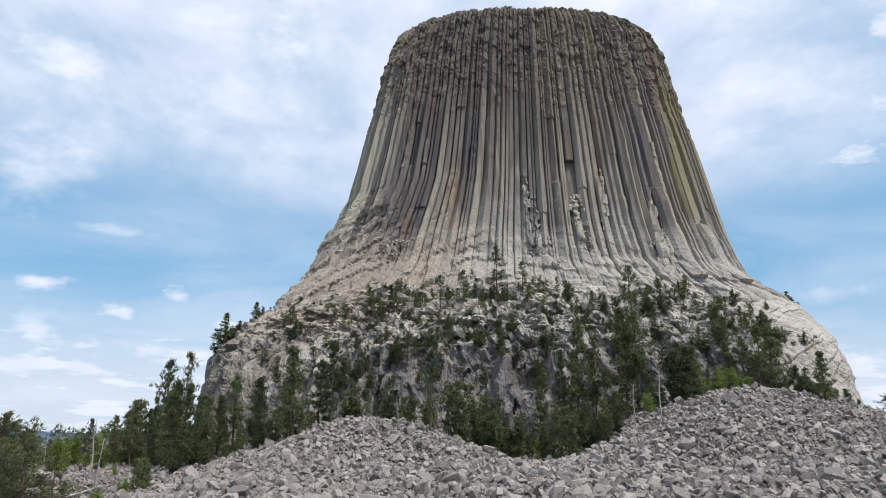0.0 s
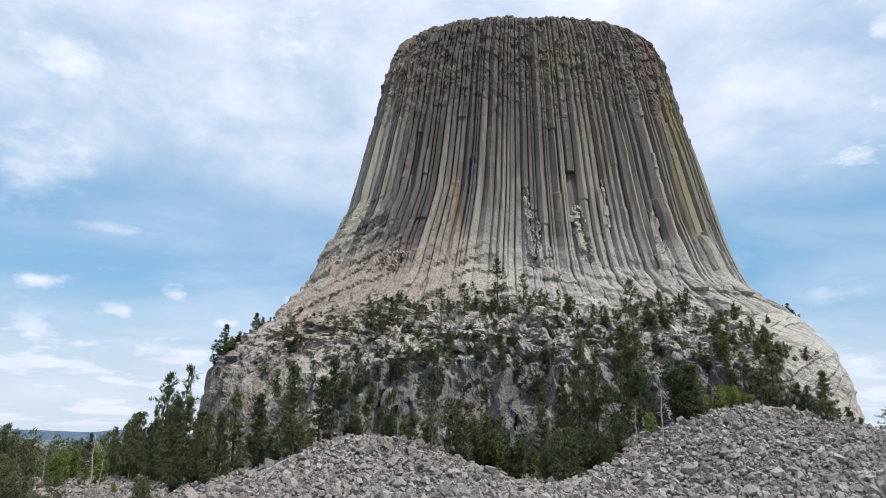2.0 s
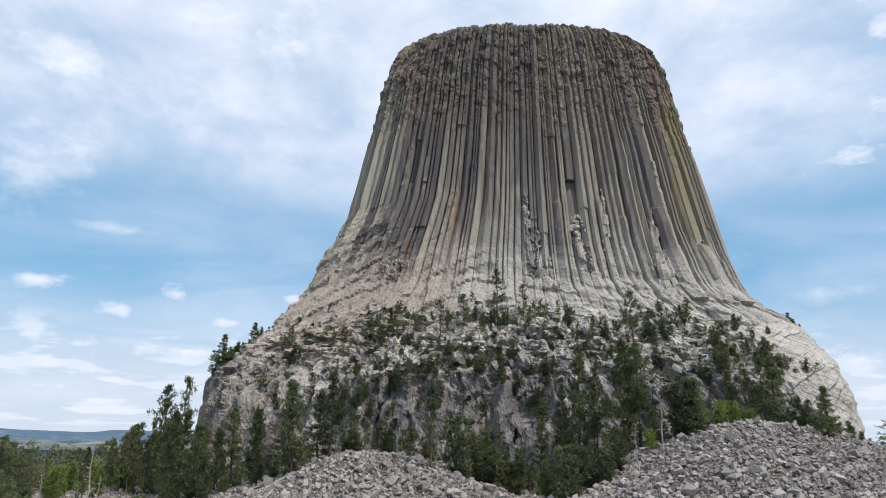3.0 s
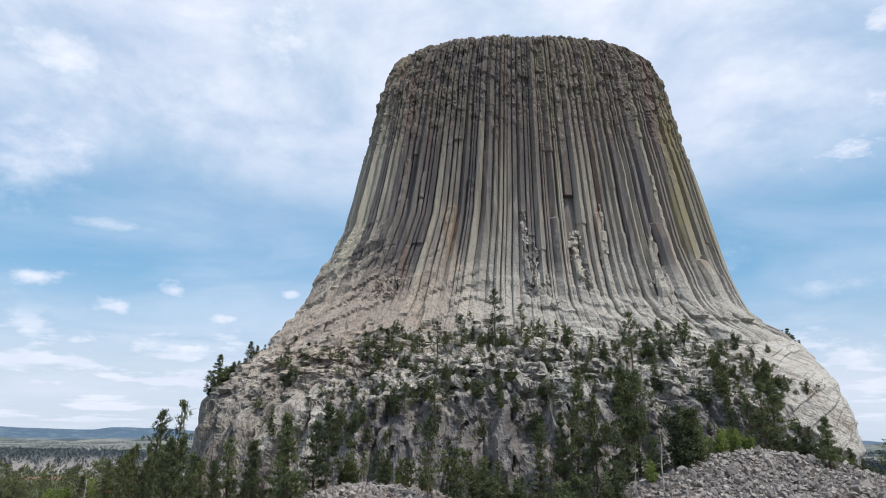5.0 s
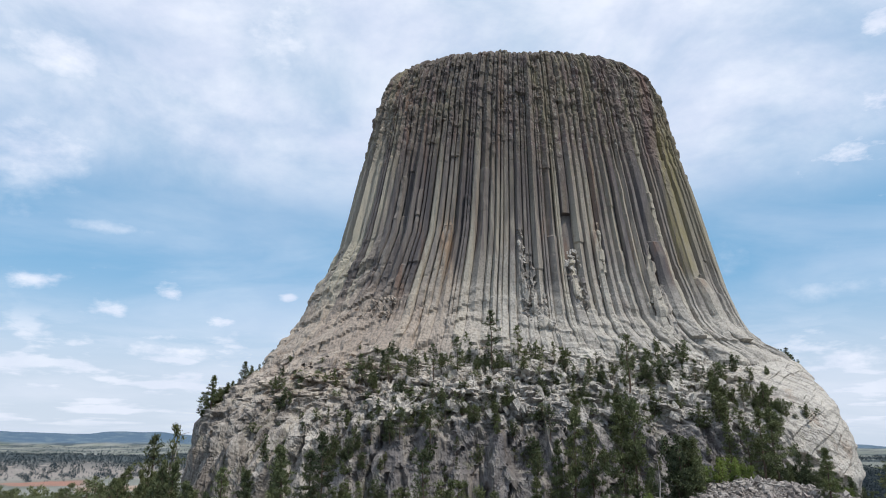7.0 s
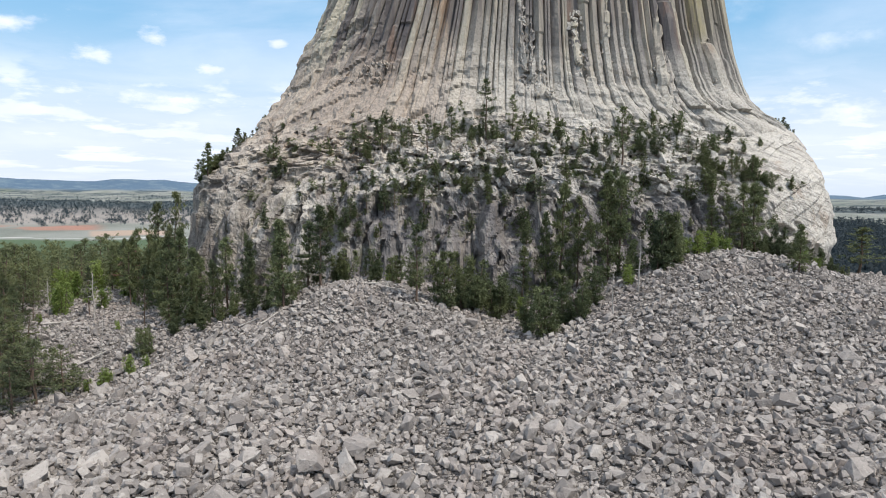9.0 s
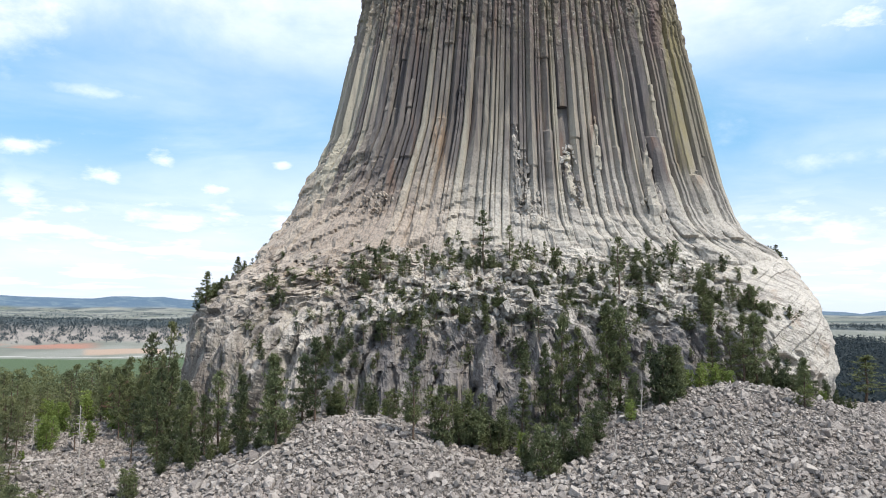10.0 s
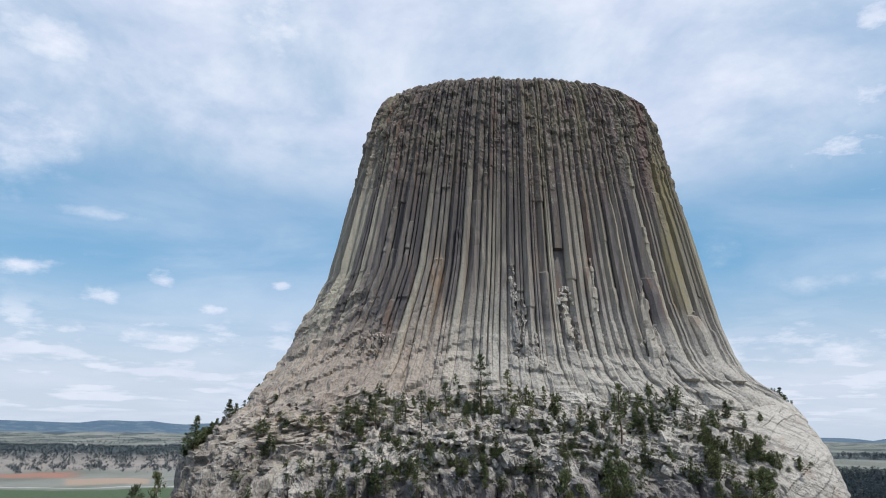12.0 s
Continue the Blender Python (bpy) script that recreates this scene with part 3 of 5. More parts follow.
def tower_part(name, verts, faces, mat, label="", smooth=False, kind=""):
    ob = part(name, mesh_of(name, np.asarray(verts) - np.array([TOWER_X, 200, 0]), faces, mat, smooth), tower, label, kind)
    return ob


def fractal(points, scale, octaves=4):
    return np.array([noise.fractal(Vector(p) * scale, 1.0, 2.0, octaves) for p in points])


def blocky(p, cell, amount, metric="DISTANCE"):
    """Steps from block to block, with clefts between them."""
    out = np.empty(len(p))
    for k, q in enumerate(p):
        dist, places = noise.voronoi(Vector(q / cell), distance_metric=metric)
        gap = dist[1] - dist[0]
        own, other = noise.cell(places[0] * 7.7), noise.cell(places[1] * 7.7)
        out[k] = (own + 0.5 * (other - own) * max(0.0, 1 - gap * 9) - 0.5 - 0.4 * max(0.0, 1 - gap * 11)) * amount
    return out


def facets(p, cell, amount, tilt, metric="DISTANCE", sharp=16):
    """Flat faces of broken rock: each block stands at its own depth and leans its own way."""
    half = Vector((0.5, 0.5, 0.5))
    out = np.empty(len(p))
    for k, q in enumerate(p):
        q = Vector(q / cell)
        dist, places = noise.voronoi(q, distance_metric=metric)
        depth = [(noise.cell(seed * 7.7) - 0.5) * amount + (q - seed).dot(noise.cell_vector(seed * 5.3) - half) * tilt for seed in places[:2]]
        gap = dist[1] - dist[0]
        out[k] = depth[0] + 0.5 * (depth[1] - depth[0]) * max(0.0, 1 - gap * sharp) - 0.2 * amount * max(0.0, 1 - gap * sharp * 1.4)
    return out


def seats(p, cell):
    """Height at which the block that holds each point sits."""
    out = np.empty(len(p))
    for k, q in enumerate(p):
        dist, places = noise.voronoi(Vector(q / cell))
        gap = dist[1] - dist[0]
        out[k] = (places[0].z + 0.5 * (places[1].z - places[0].z) * max(0.0, 1 - gap * 9)) * cell[2]
    return out


def fissures(p, cell, wide):
    """One along the open joints between blocks, nothing elsewhere."""
    out = np.empty(len(p))
    for k, q in enumerate(p):
        dist, places = noise.voronoi(Vector(q / cell))
        open_joint = noise.cell((places[0] + places[1]) * 3.3) > 0.45
        out[k] = max(0.0, 1 - (dist[1] - dist[0]) * cell[0] / wide) if open_joint else 0.0
    return out


def sweep_slabs(phi, zz):
    """Long slabs that sweep outwards with the columns and break across at uneven joints."""
    ux, uy = tower_at(phi, 100.0 + 0 * zz)
    q = np.stack([ux, uy, zz], -1).reshape(-1, 3)
    q = q + np.stack([fractal(q + 5, 0.25, 2), fractal(q + 9, 0.25, 2), 2.5 * fractal(q + 3, 0.2, 2)], -1) * 0.5
    bent = q + np.stack([0 * ux.ravel(), 0 * ux.ravel(), np.interp(ux.ravel(), [-40, 4, 14, 30, 80], [38, 4, 0, 3, 22])], -1)
    long = facets(q, np.array([3.2, 3.2, 13.0]), 0.9, 1.2, sharp=8)
    short = facets(bent + 15, np.array([7.0, 7.0, 2.6]), 0.8, 0.9, sharp=8)
    chip = facets(bent + 41, np.array([2.0, 2.0, 0.9]), 0.16, 0.2, sharp=9)
    return (long + short + chip).reshape(zz.shape)


# equal steps along the skin at mid height
fine_phi = np.linspace(-math.pi, math.pi, 4001)
px, py = tower_at(fine_phi, 100.0)
along = np.concatenate([[0], np.cumsum(np.hypot(np.diff(px), np.diff(py)))])
# where the columns of the front part from one another: x at mid height
PARTINGS = [-28.2, -25.2, -23, -21, -19.5, -17.7, -16, -13.9, -11.6, -9.9, -8.4, -5.3, -3.4, -1.5, 1.6, 4, 5.8, 7.8, 10.9, 12.5, 13.8, 16.4, 18, 20, 22.1, 24.7, 26.2, 28.9, 30.3, 33.2, 35.8, 37.9, 39.6, 42, 43.6, 45.9, 47.7, 49.6, 51.2, 52.8, 56.1, 58.6, 61.1, 63.3, 67.2, 69.2, 71.3, 73.7]
front = np.abs(fine_phi) < 1.45
front_cuts = np.interp(PARTINGS, px[front], fine_phi[front])
ends = np.interp(front_cuts[[-1, 0]], fine_phi, along) + (0, along[-1])
behind = np.cumsum(rng.uniform(0.7, 1.3, 42))
behind = ends[0] + (ends[1] - ends[0]) * behind / behind[-1]
behind = np.interp(behind, np.concatenate([along, along + along[-1]]), np.concatenate([fine_phi, fine_phi + 2 * math.pi]))
cuts = np.concatenate([front_cuts, behind])
COLUMNS = len(cuts) - 1

# places where pieces of columns have fallen out: x at mid height, bottom, top, depth
FALLEN = [(31.8, 62, 81.5, 2.4), (-0.8, 78, 100.6, 0.6), (-11.9, 82, 96.5, 0.6), (-9.2, 90, 105.5, 0.48), (5.5, 88, 108.3, 0.6), (8.2, 96, 112, 0.54), (27.3, 74, 96, 0.6), (57.1, 90, 102.5, 0.54), (12, 105, 121, 0.48), (23.2, 52, 63.6, 0.54), (-9.6, 66, 81.8, 0.54), (-5.7, 52, 66.9, 0.66), (56.6, 76, 84.8, 0.36), (70, 60, 70, 0.48), (19.1, 50, 76, 0.54), (21, 48, 68, 0.48), (34.5, 52, 72, 0.6), (45, 70, 84, 0.3), (48.5, 96, 108, 0.36), (64.5, 102, 114, 0.42), (-15, 95, 104, 0.36), (25.5, 110, 124, 0.42), (40.5, 108, 118, 0.36)]
# broken pillars that stand proud of the wall: x, top, how far
PROUD = [(53.6, 73.5, 1.6), (39.0, 76, 0.9), (66.1, 63.5, 2.4), (42.5, 60, 0.8), (-4, 57, 0.8), (60, 66, 0.8), (57, 62, 0.8), (17, 56, 0.5), (30, 56, 0.6)]


def column(i):
    a, b = cuts[i], cuts[i + 1]
    mid = (a + b) / 2
    facing = math.cos(mid) > -0.1
    cx, cy = tower_at(mid, 100.0)
    xa, xb = float(tower_at(a, 100.0)[0]), float(tower_at(b, 100.0)[0])
    top = 137.0 + 0.7 * noise.noise(Vector((cx * 0.09, cy * 0.09, 2.0))) + rng.uniform(-0.25, 0.25) + 2.2 * math.cos(mid)
    foot = np.interp(cx, [-40, 48, 90], [36.5, 36, 35]) + rng.uniform(-2, 2)
    f = np.linspace(0, 1, 180 if facing else 26)
    z = top - (top - foot) * (f + 0.05 * np.sin(2 * math.pi * f))
    # outline of a many-sided column from groove to groove: left flank, broad front, right flank
    kind = rng.random()
    if kind < 0.6:
        left, right = rng.uniform(0.14, 0.36), rng.uniform(0.64, 0.86)
        s = [0.0, 0.035, left, right, 0.965, 1.0]
        d = [-0.50, -0.30, rng.uniform(0.04, 0.16), rng.uniform(0.04, 0.16), -0.30, -0.50]
    elif kind < 0.88:
        s = [0.0, 0.035, rng.uniform(0.34, 0.66), 0.965, 1.0]
        d = [-0.50, -0.26, rng.uniform(0.2, 0.3), -0.26, -0.50]
    else:
        split = rng.uniform(0.4, 0.6)
        s = [0.0, 0.03, 0.14, split - 0.08, split, split + 0.09, 0.87, 0.97, 1.0]
        d = [-0.50, -0.28, 0.05, 0.05, -0.22, rng.uniform(-0.05, 0.12), rng.uniform(-0.05, 0.1), -0.30, -0.50]
    if facing:
        fine_s = np.unique(np.concatenate([s, np.linspace(0.08, 0.92, 9)]))
    else:
        fine_s = np.array(s)
    s, d = fine_s, np.interp(fine_s, s, d)
    proud = rng.uniform(-0.45, 0.45)
    zz, ss = np.meshgrid(z, s, indexing="ij")
    dd = np.broadcast_to(d, zz.shape).copy()
    phi = a + (b - a) * ss
    x, y = tower_at(phi, zz)
    ex, ey = tower_at(phi + 1e-3, zz)
    fx, fy = tower_at(phi - 1e-3, zz)
    tx, ty = ex - fx, ey - fy
    n = np.hypot(tx, ty)
    nx, ny = ty / n, -tx / n
    width = np.minimum(np.hypot(x[:, -1] - x[:, 0], y[:, -1] - y[:, 0]), 3.4)[:, None]
    # the columns fade into massive broken rock below this height
    fade = np.interp(cx, [-40, -18, -10, 6, 20, 40, 80], [70, 68, 58, 54, 51, 49, 45])
    rough = np.interp(zz - fade, [-20, -6, 6, 20, 42, 58, 85], [0.4, 0.3, 0.10, 0.04, 0.08, 0.28, 0.36])
    flat = np.interp(zz - fade, [-16, -7, 2, 10], [0.10, 0.35, 0.75, 1.0]) * np.interp(zz, [100, 120], [1.0, 0.8])
    pts = np.stack([x, y, zz], -1).reshape(-1, 3)
    if facing:
        wob = fractal(pts * (1, 1, 0.6) + i * 7.3, 0.42, 4).reshape(zz.shape)
        shaken = pts + fractal(pts, 0.5, 2)[:, None] * 0.5
        chips = facets(shaken, np.array([3.0, 3.0, 2.4]), 0.5, 0.5, "CHEBYCHEV") + facets(shaken + 9, np.array([1.2, 1.2, 0.8]), 0.2, 0.2, "CHEBYCHEV")
        chips = chips.reshape(zz.shape) * np.interp(zz + 4 * wob, [70, 95, 108, 122], [0.02, 0.05, 0.55, 1.0])
        chips = chips + sweep_slabs(phi, zz) * np.interp(zz - fade, [-20, -3, 4, 11], [0.8, 0.7, 0.3, 0.0]) * np.interp(cx, [-16, 4], [1.2, 1.0])
        cut = np.array([noise.noise(Vector((i * 1.7, 3.0, q * 0.03))) for q in z])[:, None]
    else:
        wob, chips, cut = 0.0, 0.0, 0.0
    out = dd * width * flat + proud * flat + rough * wob * 0.8 + chips + 0.4 * cut
    for hx, lo, hi, deep in FALLEN:
        if facing and xa < hx < xb:
            out = out - deep * ((zz > lo) & (zz < hi)) - 0.5 * wob * ((zz > lo - 14) & (zz <= lo))
    for hx, hi, more in PROUD:
        if facing and xa < hx < xb:
            out = out + more * ((zz < hi) & (zz > 44)) * np.clip((hi + 4 - zz) / 9, 0.3, 1)
    # the foot sinks into the shoulder
    out = out - 4.5 * np.clip((foot + 6 - zz) / 6, 0, 1) ** 1.5
    # rounded rim
    out = out - 1.6 * np.clip((zz - (top - 3.2)) / 3.2, 0, 1) ** 2
    x, y = x + nx * out, y + ny * out
    front = np.stack([x, y, zz], -1)
    back = np.stack([front[:, [-1, 0], 0] - 5 * nx[:, [-1, 0]], front[:, [-1, 0], 1] - 5 * ny[:, [-1, 0]], zz[:, [-1, 0]]], -1)
    ring = np.concatenate([front, back], 1)
    cols = ring.shape[1]
    verts = ring.reshape(-1, 3)
    cap = len(verts)
    verts = np.concatenate([verts, [ring[0].mean(0) + (0, 0, 0.7)]])
    tri = [(k, (k + 1) % cols, cap) for k in range(cols)]
    quads = grid_faces(len(z), cols, True)
    tris = np.concatenate([quads[:, [0, 3, 2]], quads[:, [0, 2, 1]], np.array(tri)])
    return tower_part("column", verts, tris, COLUMN_ROCK)


for i in range(COLUMNS):
    column(i)

# broken pillars leaning on the foot of the wall
def face_y(x, z):
    """Depth of the front skin at a given place."""
    turn = np.linspace(-1.5, 1.5, 800)
    xs, ys = tower_at(turn, float(z))
    return float(np.interp(x, xs, ys))


def pillar(x0, x1, z0, z1, wide, tip, proud, seed):
    """A tapering block of fallen column from (x0, z0) up to (x1, z1)."""
    r = np.random.default_rng(seed)
    zs = np.linspace(z0, z1, 34)
    f = np.linspace(0, 1, 34)
    a = np.sort(np.linspace(0, 2 * math.pi, 9, endpoint=False) + r.uniform(-0.2, 0.2, 9))
    around = r.uniform(0.8, 1.1, 9)
    half = 0.5 * (wide + (tip - wide) * f ** 0.8)
    half[-2:] *= (0.8, 0.45)
    mid_x = x0 + (x1 - x0) * f
    mid_y = np.array([face_y(mx, z) for mx, z in zip(mid_x, zs)]) - proud * (1 - 0.5 * f) + 4.5 * np.clip(1 - 3.2 * f, 0, 1)
    ring = np.stack([mid_x[:, None] + half[:, None] * around * np.cos(a), mid_y[:, None] + 0.8 * half[:, None] * around * np.sin(a), zs[:, None] + 0 * a], -1)
    p = ring.reshape(-1, 3)
    bump = blocky(p + seed * 3.1, np.array([1.6, 1.6, 3.0]), 0.7)
    out = np.stack([np.cos(a), np.sin(a), 0 * a], -1)
    p = p + (out[None] * bump.reshape(34, 9, 1)).reshape(-1, 3)
    quads = grid_faces(34, 9, True)
    cap = [(33 * 9 + k, 33 * 9 + (k + 1) % 9, 34 * 9) for k in range(9)]
    verts = np.concatenate([p, [p[-9:].mean(0) + (0, 0, 0.4)]])
    tower_part("pillar", verts, np.concatenate([quads[:, [0, 1, 2]], quads[:, [0, 2, 3]], np.array(cap)]), COLUMN_ROCK, "broken pale pillar leaning on the column wall")


for k, spec in enumerate([(58.0, 55.6, 42, 74.5, 6.5, 1.6, 0.8), (60.5, 57.6, 42, 66, 3.6, 1.2, 1.2), (75.5, 72.2, 42, 64.5, 7.0, 1.8, 0.8), (78.5, 75.6, 42, 58, 4.5, 1.4, 1.0), (42.2, 41.6, 57, 78.5, 2.2, 1.5, 0.9), (34.4, 33.4, 50, 66.5, 3.4, 1.6, 0.4), (36.6, 36.0, 50, 61, 2.4, 1.3, 0.6), (19.6, 19.0, 46, 76, 2.4, 1.5, 0.3), (22.5, 21.6, 46, 66, 3.0, 1.4, 0.3)]):
    pillar(*spec, 300 + k)

# core behind the columns and the summit
phis = np.linspace(-math.pi, math.pi, 120, endpoint=False)
zs = np.linspace(54, 136, 36)
zz, ff = np.meshgrid(zs, phis, indexing="ij")
x, y = tower_at(ff, zz)
inset = 0.965
x, y = TOWER_X + (x - TOWER_X) * inset, curve(zz, MIDDLE) + (y - curve(zz, MIDDLE)) * 0.93
shells = [np.stack([x, y, zz], -1)]
for k in (0.75, 0.5, 0.25, 0.02):
    last = shells[0][-1]
    ring = np.stack([TOWER_X + (last[:, 0] - TOWER_X) * k, 214.6 + (last[:, 1] - 214.6) * k, 136 + 2.0 * (1 - k * k) + 0.4 * np.sin(phis * 7 + k * 9)], -1)
    shells.append(ring[None])
core = np.concatenate(shells)
tower_part("core", core.reshape(-1, 3), grid_faces(len(core), len(phis), True), COLUMN_ROCK)

# shoulder: the broken cliff and ledges round the foot of the columns
front_phi = np.linspace(-1.85, 1.85, 960)
levels = np.concatenate([np.linspace(58, 42, 36, endpoint=False), np.linspace(42, 24, 80, endpoint=False), np.linspace(24, -13, 84)])
zz, ff = np.meshgrid(levels, front_phi, indexing="ij")


def shoulder_skin(ff, zz):
    x, y = tower_at(ff, zz)
    ex, ey = tower_at(ff + 1e-3, zz)
    fx, fy = tower_at(ff - 1e-3, zz)
    tx, ty = ex - fx, ey - fy
    n = np.hypot(tx, ty)
    nx, ny = ty / n, -tx / n
    p = np.stack([x, y, zz], -1).reshape(-1, 3)
    warp = np.stack([fractal(p + 11, 0.06, 2), fractal(p + 37, 0.06, 2), fractal(p + 71, 0.06, 2)], -1) * 0.6
    lean = np.stack([p[:, 0] + 0.18 * p[:, 2] * np.sign(p[:, 0] - TOWER_X), p[:, 1], p[:, 2]], -1)
    q = lean + warp
    px, pz = p[:, 0], p[:, 2]
    turned_q = np.stack([0.92 * q[:, 0] + 0.39 * q[:, 1], 0.92 * q[:, 1] - 0.39 * q[:, 0], q[:, 2] + 0.25 * q[:, 0]], -1)
    tall = facets(q, np.array([7.0, 7.0, 34.0]), 2.6, 5.0, sharp=9) + facets(turned_q + 20, np.array([2.9, 2.9, 14.0]), 1.3, 2.4, sharp=12) + facets(q + 70, np.array([1.3, 1.3, 5.0]), 0.3, 0.6, sharp=10)
    block = facets(q + 30, np.array([8.0, 8.0, 6.0]), 1.6, 3.6, sharp=10) + facets(turned_q + 40, np.array([3.0, 3.0, 2.6]), 1.2, 2.8, sharp=12) + facets(turned_q + 90, np.array([1.4, 1.4, 1.2]), 0.4, 0.8, sharp=12)
    small = facets(q + 50, np.array([0.9, 0.9, 1.6]), 0.1, 0.15, "CHEBYCHEV")
    fine = fractal(p, 0.8, 3) * 0.16
    wave = fractal(p, 0.04, 2) * 2.2
    # tall slabs low down and on the western face, blocks on the ramp, swept slabs above
    west = np.clip((-22 - px) / 14, 0, 1)
    brow = pz + 11 * fractal(p * (1, 1, 0.4) + 23, 0.045, 3)
    cliff = np.maximum(np.interp(brow, [-30, 15, 25, 80], [1.0, 1.0, 0.2, 0.0]), west * np.interp(pz, [36, 42], [1.0, 0.0]))
    swept = np.interp(pz + 3 * west, [33, 39], [0.0, 1.0])
    dome = np.clip((px - 66) / 14, 0, 1) * np.clip((pz - 2) / 8, 0, 1)
    # sloping joints across the smooth eastern dome
    tipped = np.stack([0.90 * px + 0.42 * pz, p[:, 1], 0.90 * pz - 0.42 * px], -1) + 1.3 * warp
    plates = facets(tipped, np.array([15.0, 15.0, 2.0]), 0.4, 0.3, "CHEBYCHEV") + facets(tipped + 60, np.array([5.0, 5.0, 1.0]), 0.16, 0.12, "CHEBYCHEV")
    # blocks with upright faces that step back from ledge to ledge
    step = 0.5 * seats(q + (110, 110, 0), np.array([6.0, 6.0, 5.0])) + 0.5 * seats(np.stack([turned_q[:, 0], turned_q[:, 1], q[:, 2]], -1), np.array([2.3, 2.3, 2.1]))
    step = np.clip(step, -14, 58)
    sx, sy = tower_at(ff.ravel(), step)
    back = (sx - p[:, 0]) * nx.ravel() + (sy - p[:, 1]) * ny.ravel()
    back = np.clip(back, -3.5, 3.5) * np.interp(pz + 4 * west, [-14, 12, 19, 36, 43], [0.2, 0.4, 1.0, 1.0, 0.0]) * (1 - dome)
    rugged = (tall * cliff + block * (1 - cliff)) * (1 - swept) + sweep_slabs(ff, zz).ravel() * 0.85 * swept
    joints = fissures(q + 150, np.array([4.2, 4.2, 26.0]), 0.9) * 2.2 * cliff + fissures(q + 170, np.array([4.5, 4.5, 4.0]), 0.9) * 1.6 * (1 - cliff) * (1 - swept)
    rugged = (rugged - joints) * np.interp(-ff.ravel(), [0.85, 1.15], [1.0, 0.2])
    flank = facets(lean + 210, np.array([5.0, 5.0, 60.0]), 1.2, 4.5, sharp=4) + facets(lean + 240, np.array([2.2, 2.2, 40.0]), 0.3, 1.2, sharp=4)
    rugged = rugged + flank * np.interp(-ff.ravel(), [0.85, 1.15], [0.0, 1.0]) * np.interp(pz, [26, 34], [1.0, 0.3])
    out = back + rugged * (1 - dome) + plates * dome + small * (1 - 0.7 * swept) * (1 - dome) * np.interp(np.abs(ff.ravel()), [1.1, 1.4], [1.0, 0.0]) + wave * np.interp(pz, [36, 44], [1.0, 0.25]) * (1 - 0.5 * dome) + fine
    out = out - np.interp(pz, [36, 46, 58], [1.6, 0.8, 3.0]) - 0.4 * dome
    for hx, hz, wide, tall_, deep in [(79.5, 13.2, 3.6, 1.5, 3.2), (86, 9.0, 1.6, 2.0, 2.4), (90.8, 7.6, 1.6, 2.4, 2.4), (84, 14.6, 1.4, 0.9, 1.6), (-9.6, 40.2, 4.0, 0.9, 1.6)]:
        k = ((px - hx) / wide) ** 2 + ((pz - hz + 0.25 * (px - hx)) / tall_) ** 2
        out = out - deep * np.clip(2.2 * (1 - k), 0, 1) * (p[:, 1] < 190)
    out = out.reshape(zz.shape)
    return np.stack([x + nx * out, y + ny * out, zz], -1)


skin = shoulder_skin(ff, zz)
flat_skin = skin.reshape(-1, 3)
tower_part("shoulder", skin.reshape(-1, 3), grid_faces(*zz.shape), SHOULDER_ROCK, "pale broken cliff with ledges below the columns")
back_phi = np.linspace(1.8, 2 * math.pi - 1.8, 90)
zz, ff = np.meshgrid(np.linspace(58, -13, 30), back_phi, indexing="ij")
x, y = tower_at(ff, zz)
tower_part("shoulder", np.stack([x, y, zz], -1).reshape(-1, 3), grid_faces(*zz.shape), SHOULDER_ROCK)

# ---------------------------------------------------------------- boulders
def rock_template(seed, corners=False):
    """A broken angular block about one metre long; large ones have chipped corners."""
    r = random.Random(seed)
    bm = bmesh.new()
    mid, thin = r.uniform(0.6, 0.95), r.uniform(0.4, 0.8)
    skew, lean = r.uniform(-0.3, 0.3), r.uniform(-0.25, 0.25)
    for corner in [(x, y, z) for x in (-0.5, 0.5) for y in (-0.5, 0.5) for z in (-0.5, 0.5)]:
        near = [c * r.uniform(0.42, 1.0) for c in corner]
        for _ in range(3 if corners else 1):
            x, y, z = (c * r.uniform(0.66, 1.12) if corners else c for c in near)
            bm.verts.new((x + skew * y + lean * z, mid * y, thin * z))
    bmesh.ops.convex_hull(bm, input=bm.verts[:])
    for v in [v for v in bm.verts if not v.link_faces]:
        bm.verts.remove(v)
    bmesh.ops.triangulate(bm, faces=bm.faces[:])
    bm.verts.index_update()
    verts = np.array([v.co[:] for v in bm.verts])
    faces = np.array([[v.index for v in f.verts] for f in bm.faces])
    bm.free()
    return verts, faces


def turned(angles):
    """Rotation matrices from rows of three angles."""
    (ca, cb, cc), (sa, sb, sc) = np.cos(angles).T, np.sin(angles).T
    o, z = np.ones_like(ca), np.zeros_like(ca)
    rx = np.stack([o, z, z, z, ca, -sa, z, sa, ca], -1).reshape(-1, 3, 3)
    ry = np.stack([cb, z, sb, z, o, z, -sb, z, cb], -1).reshape(-1, 3, 3)
    rz = np.stack([cc, -sc, z, sc, cc, z, z, z, o], -1).reshape(-1, 3, 3)
    return rz @ ry @ rx


def strewn(templates, which, places, sizes, angles):
    """Many copies of a few shapes as one array of vertices and triangles."""
    V, F, n = [], [], 0
    for k, (v, f) in enumerate(templates):
        mine = which == k
        m = turned(angles[mine])
        out = np.einsum("nij,vj->nvi", m, v) * sizes[mine][:, None, None] + places[mine][:, None]
        V.append(out.reshape(-1, 3))
        F.append((f[None] + np.arange(mine.sum())[:, None, None] * len(v)).reshape(-1, 3) + n)
        n += out.shape[0] * len(v)
    return np.concatenate(V), np.concatenate(F)


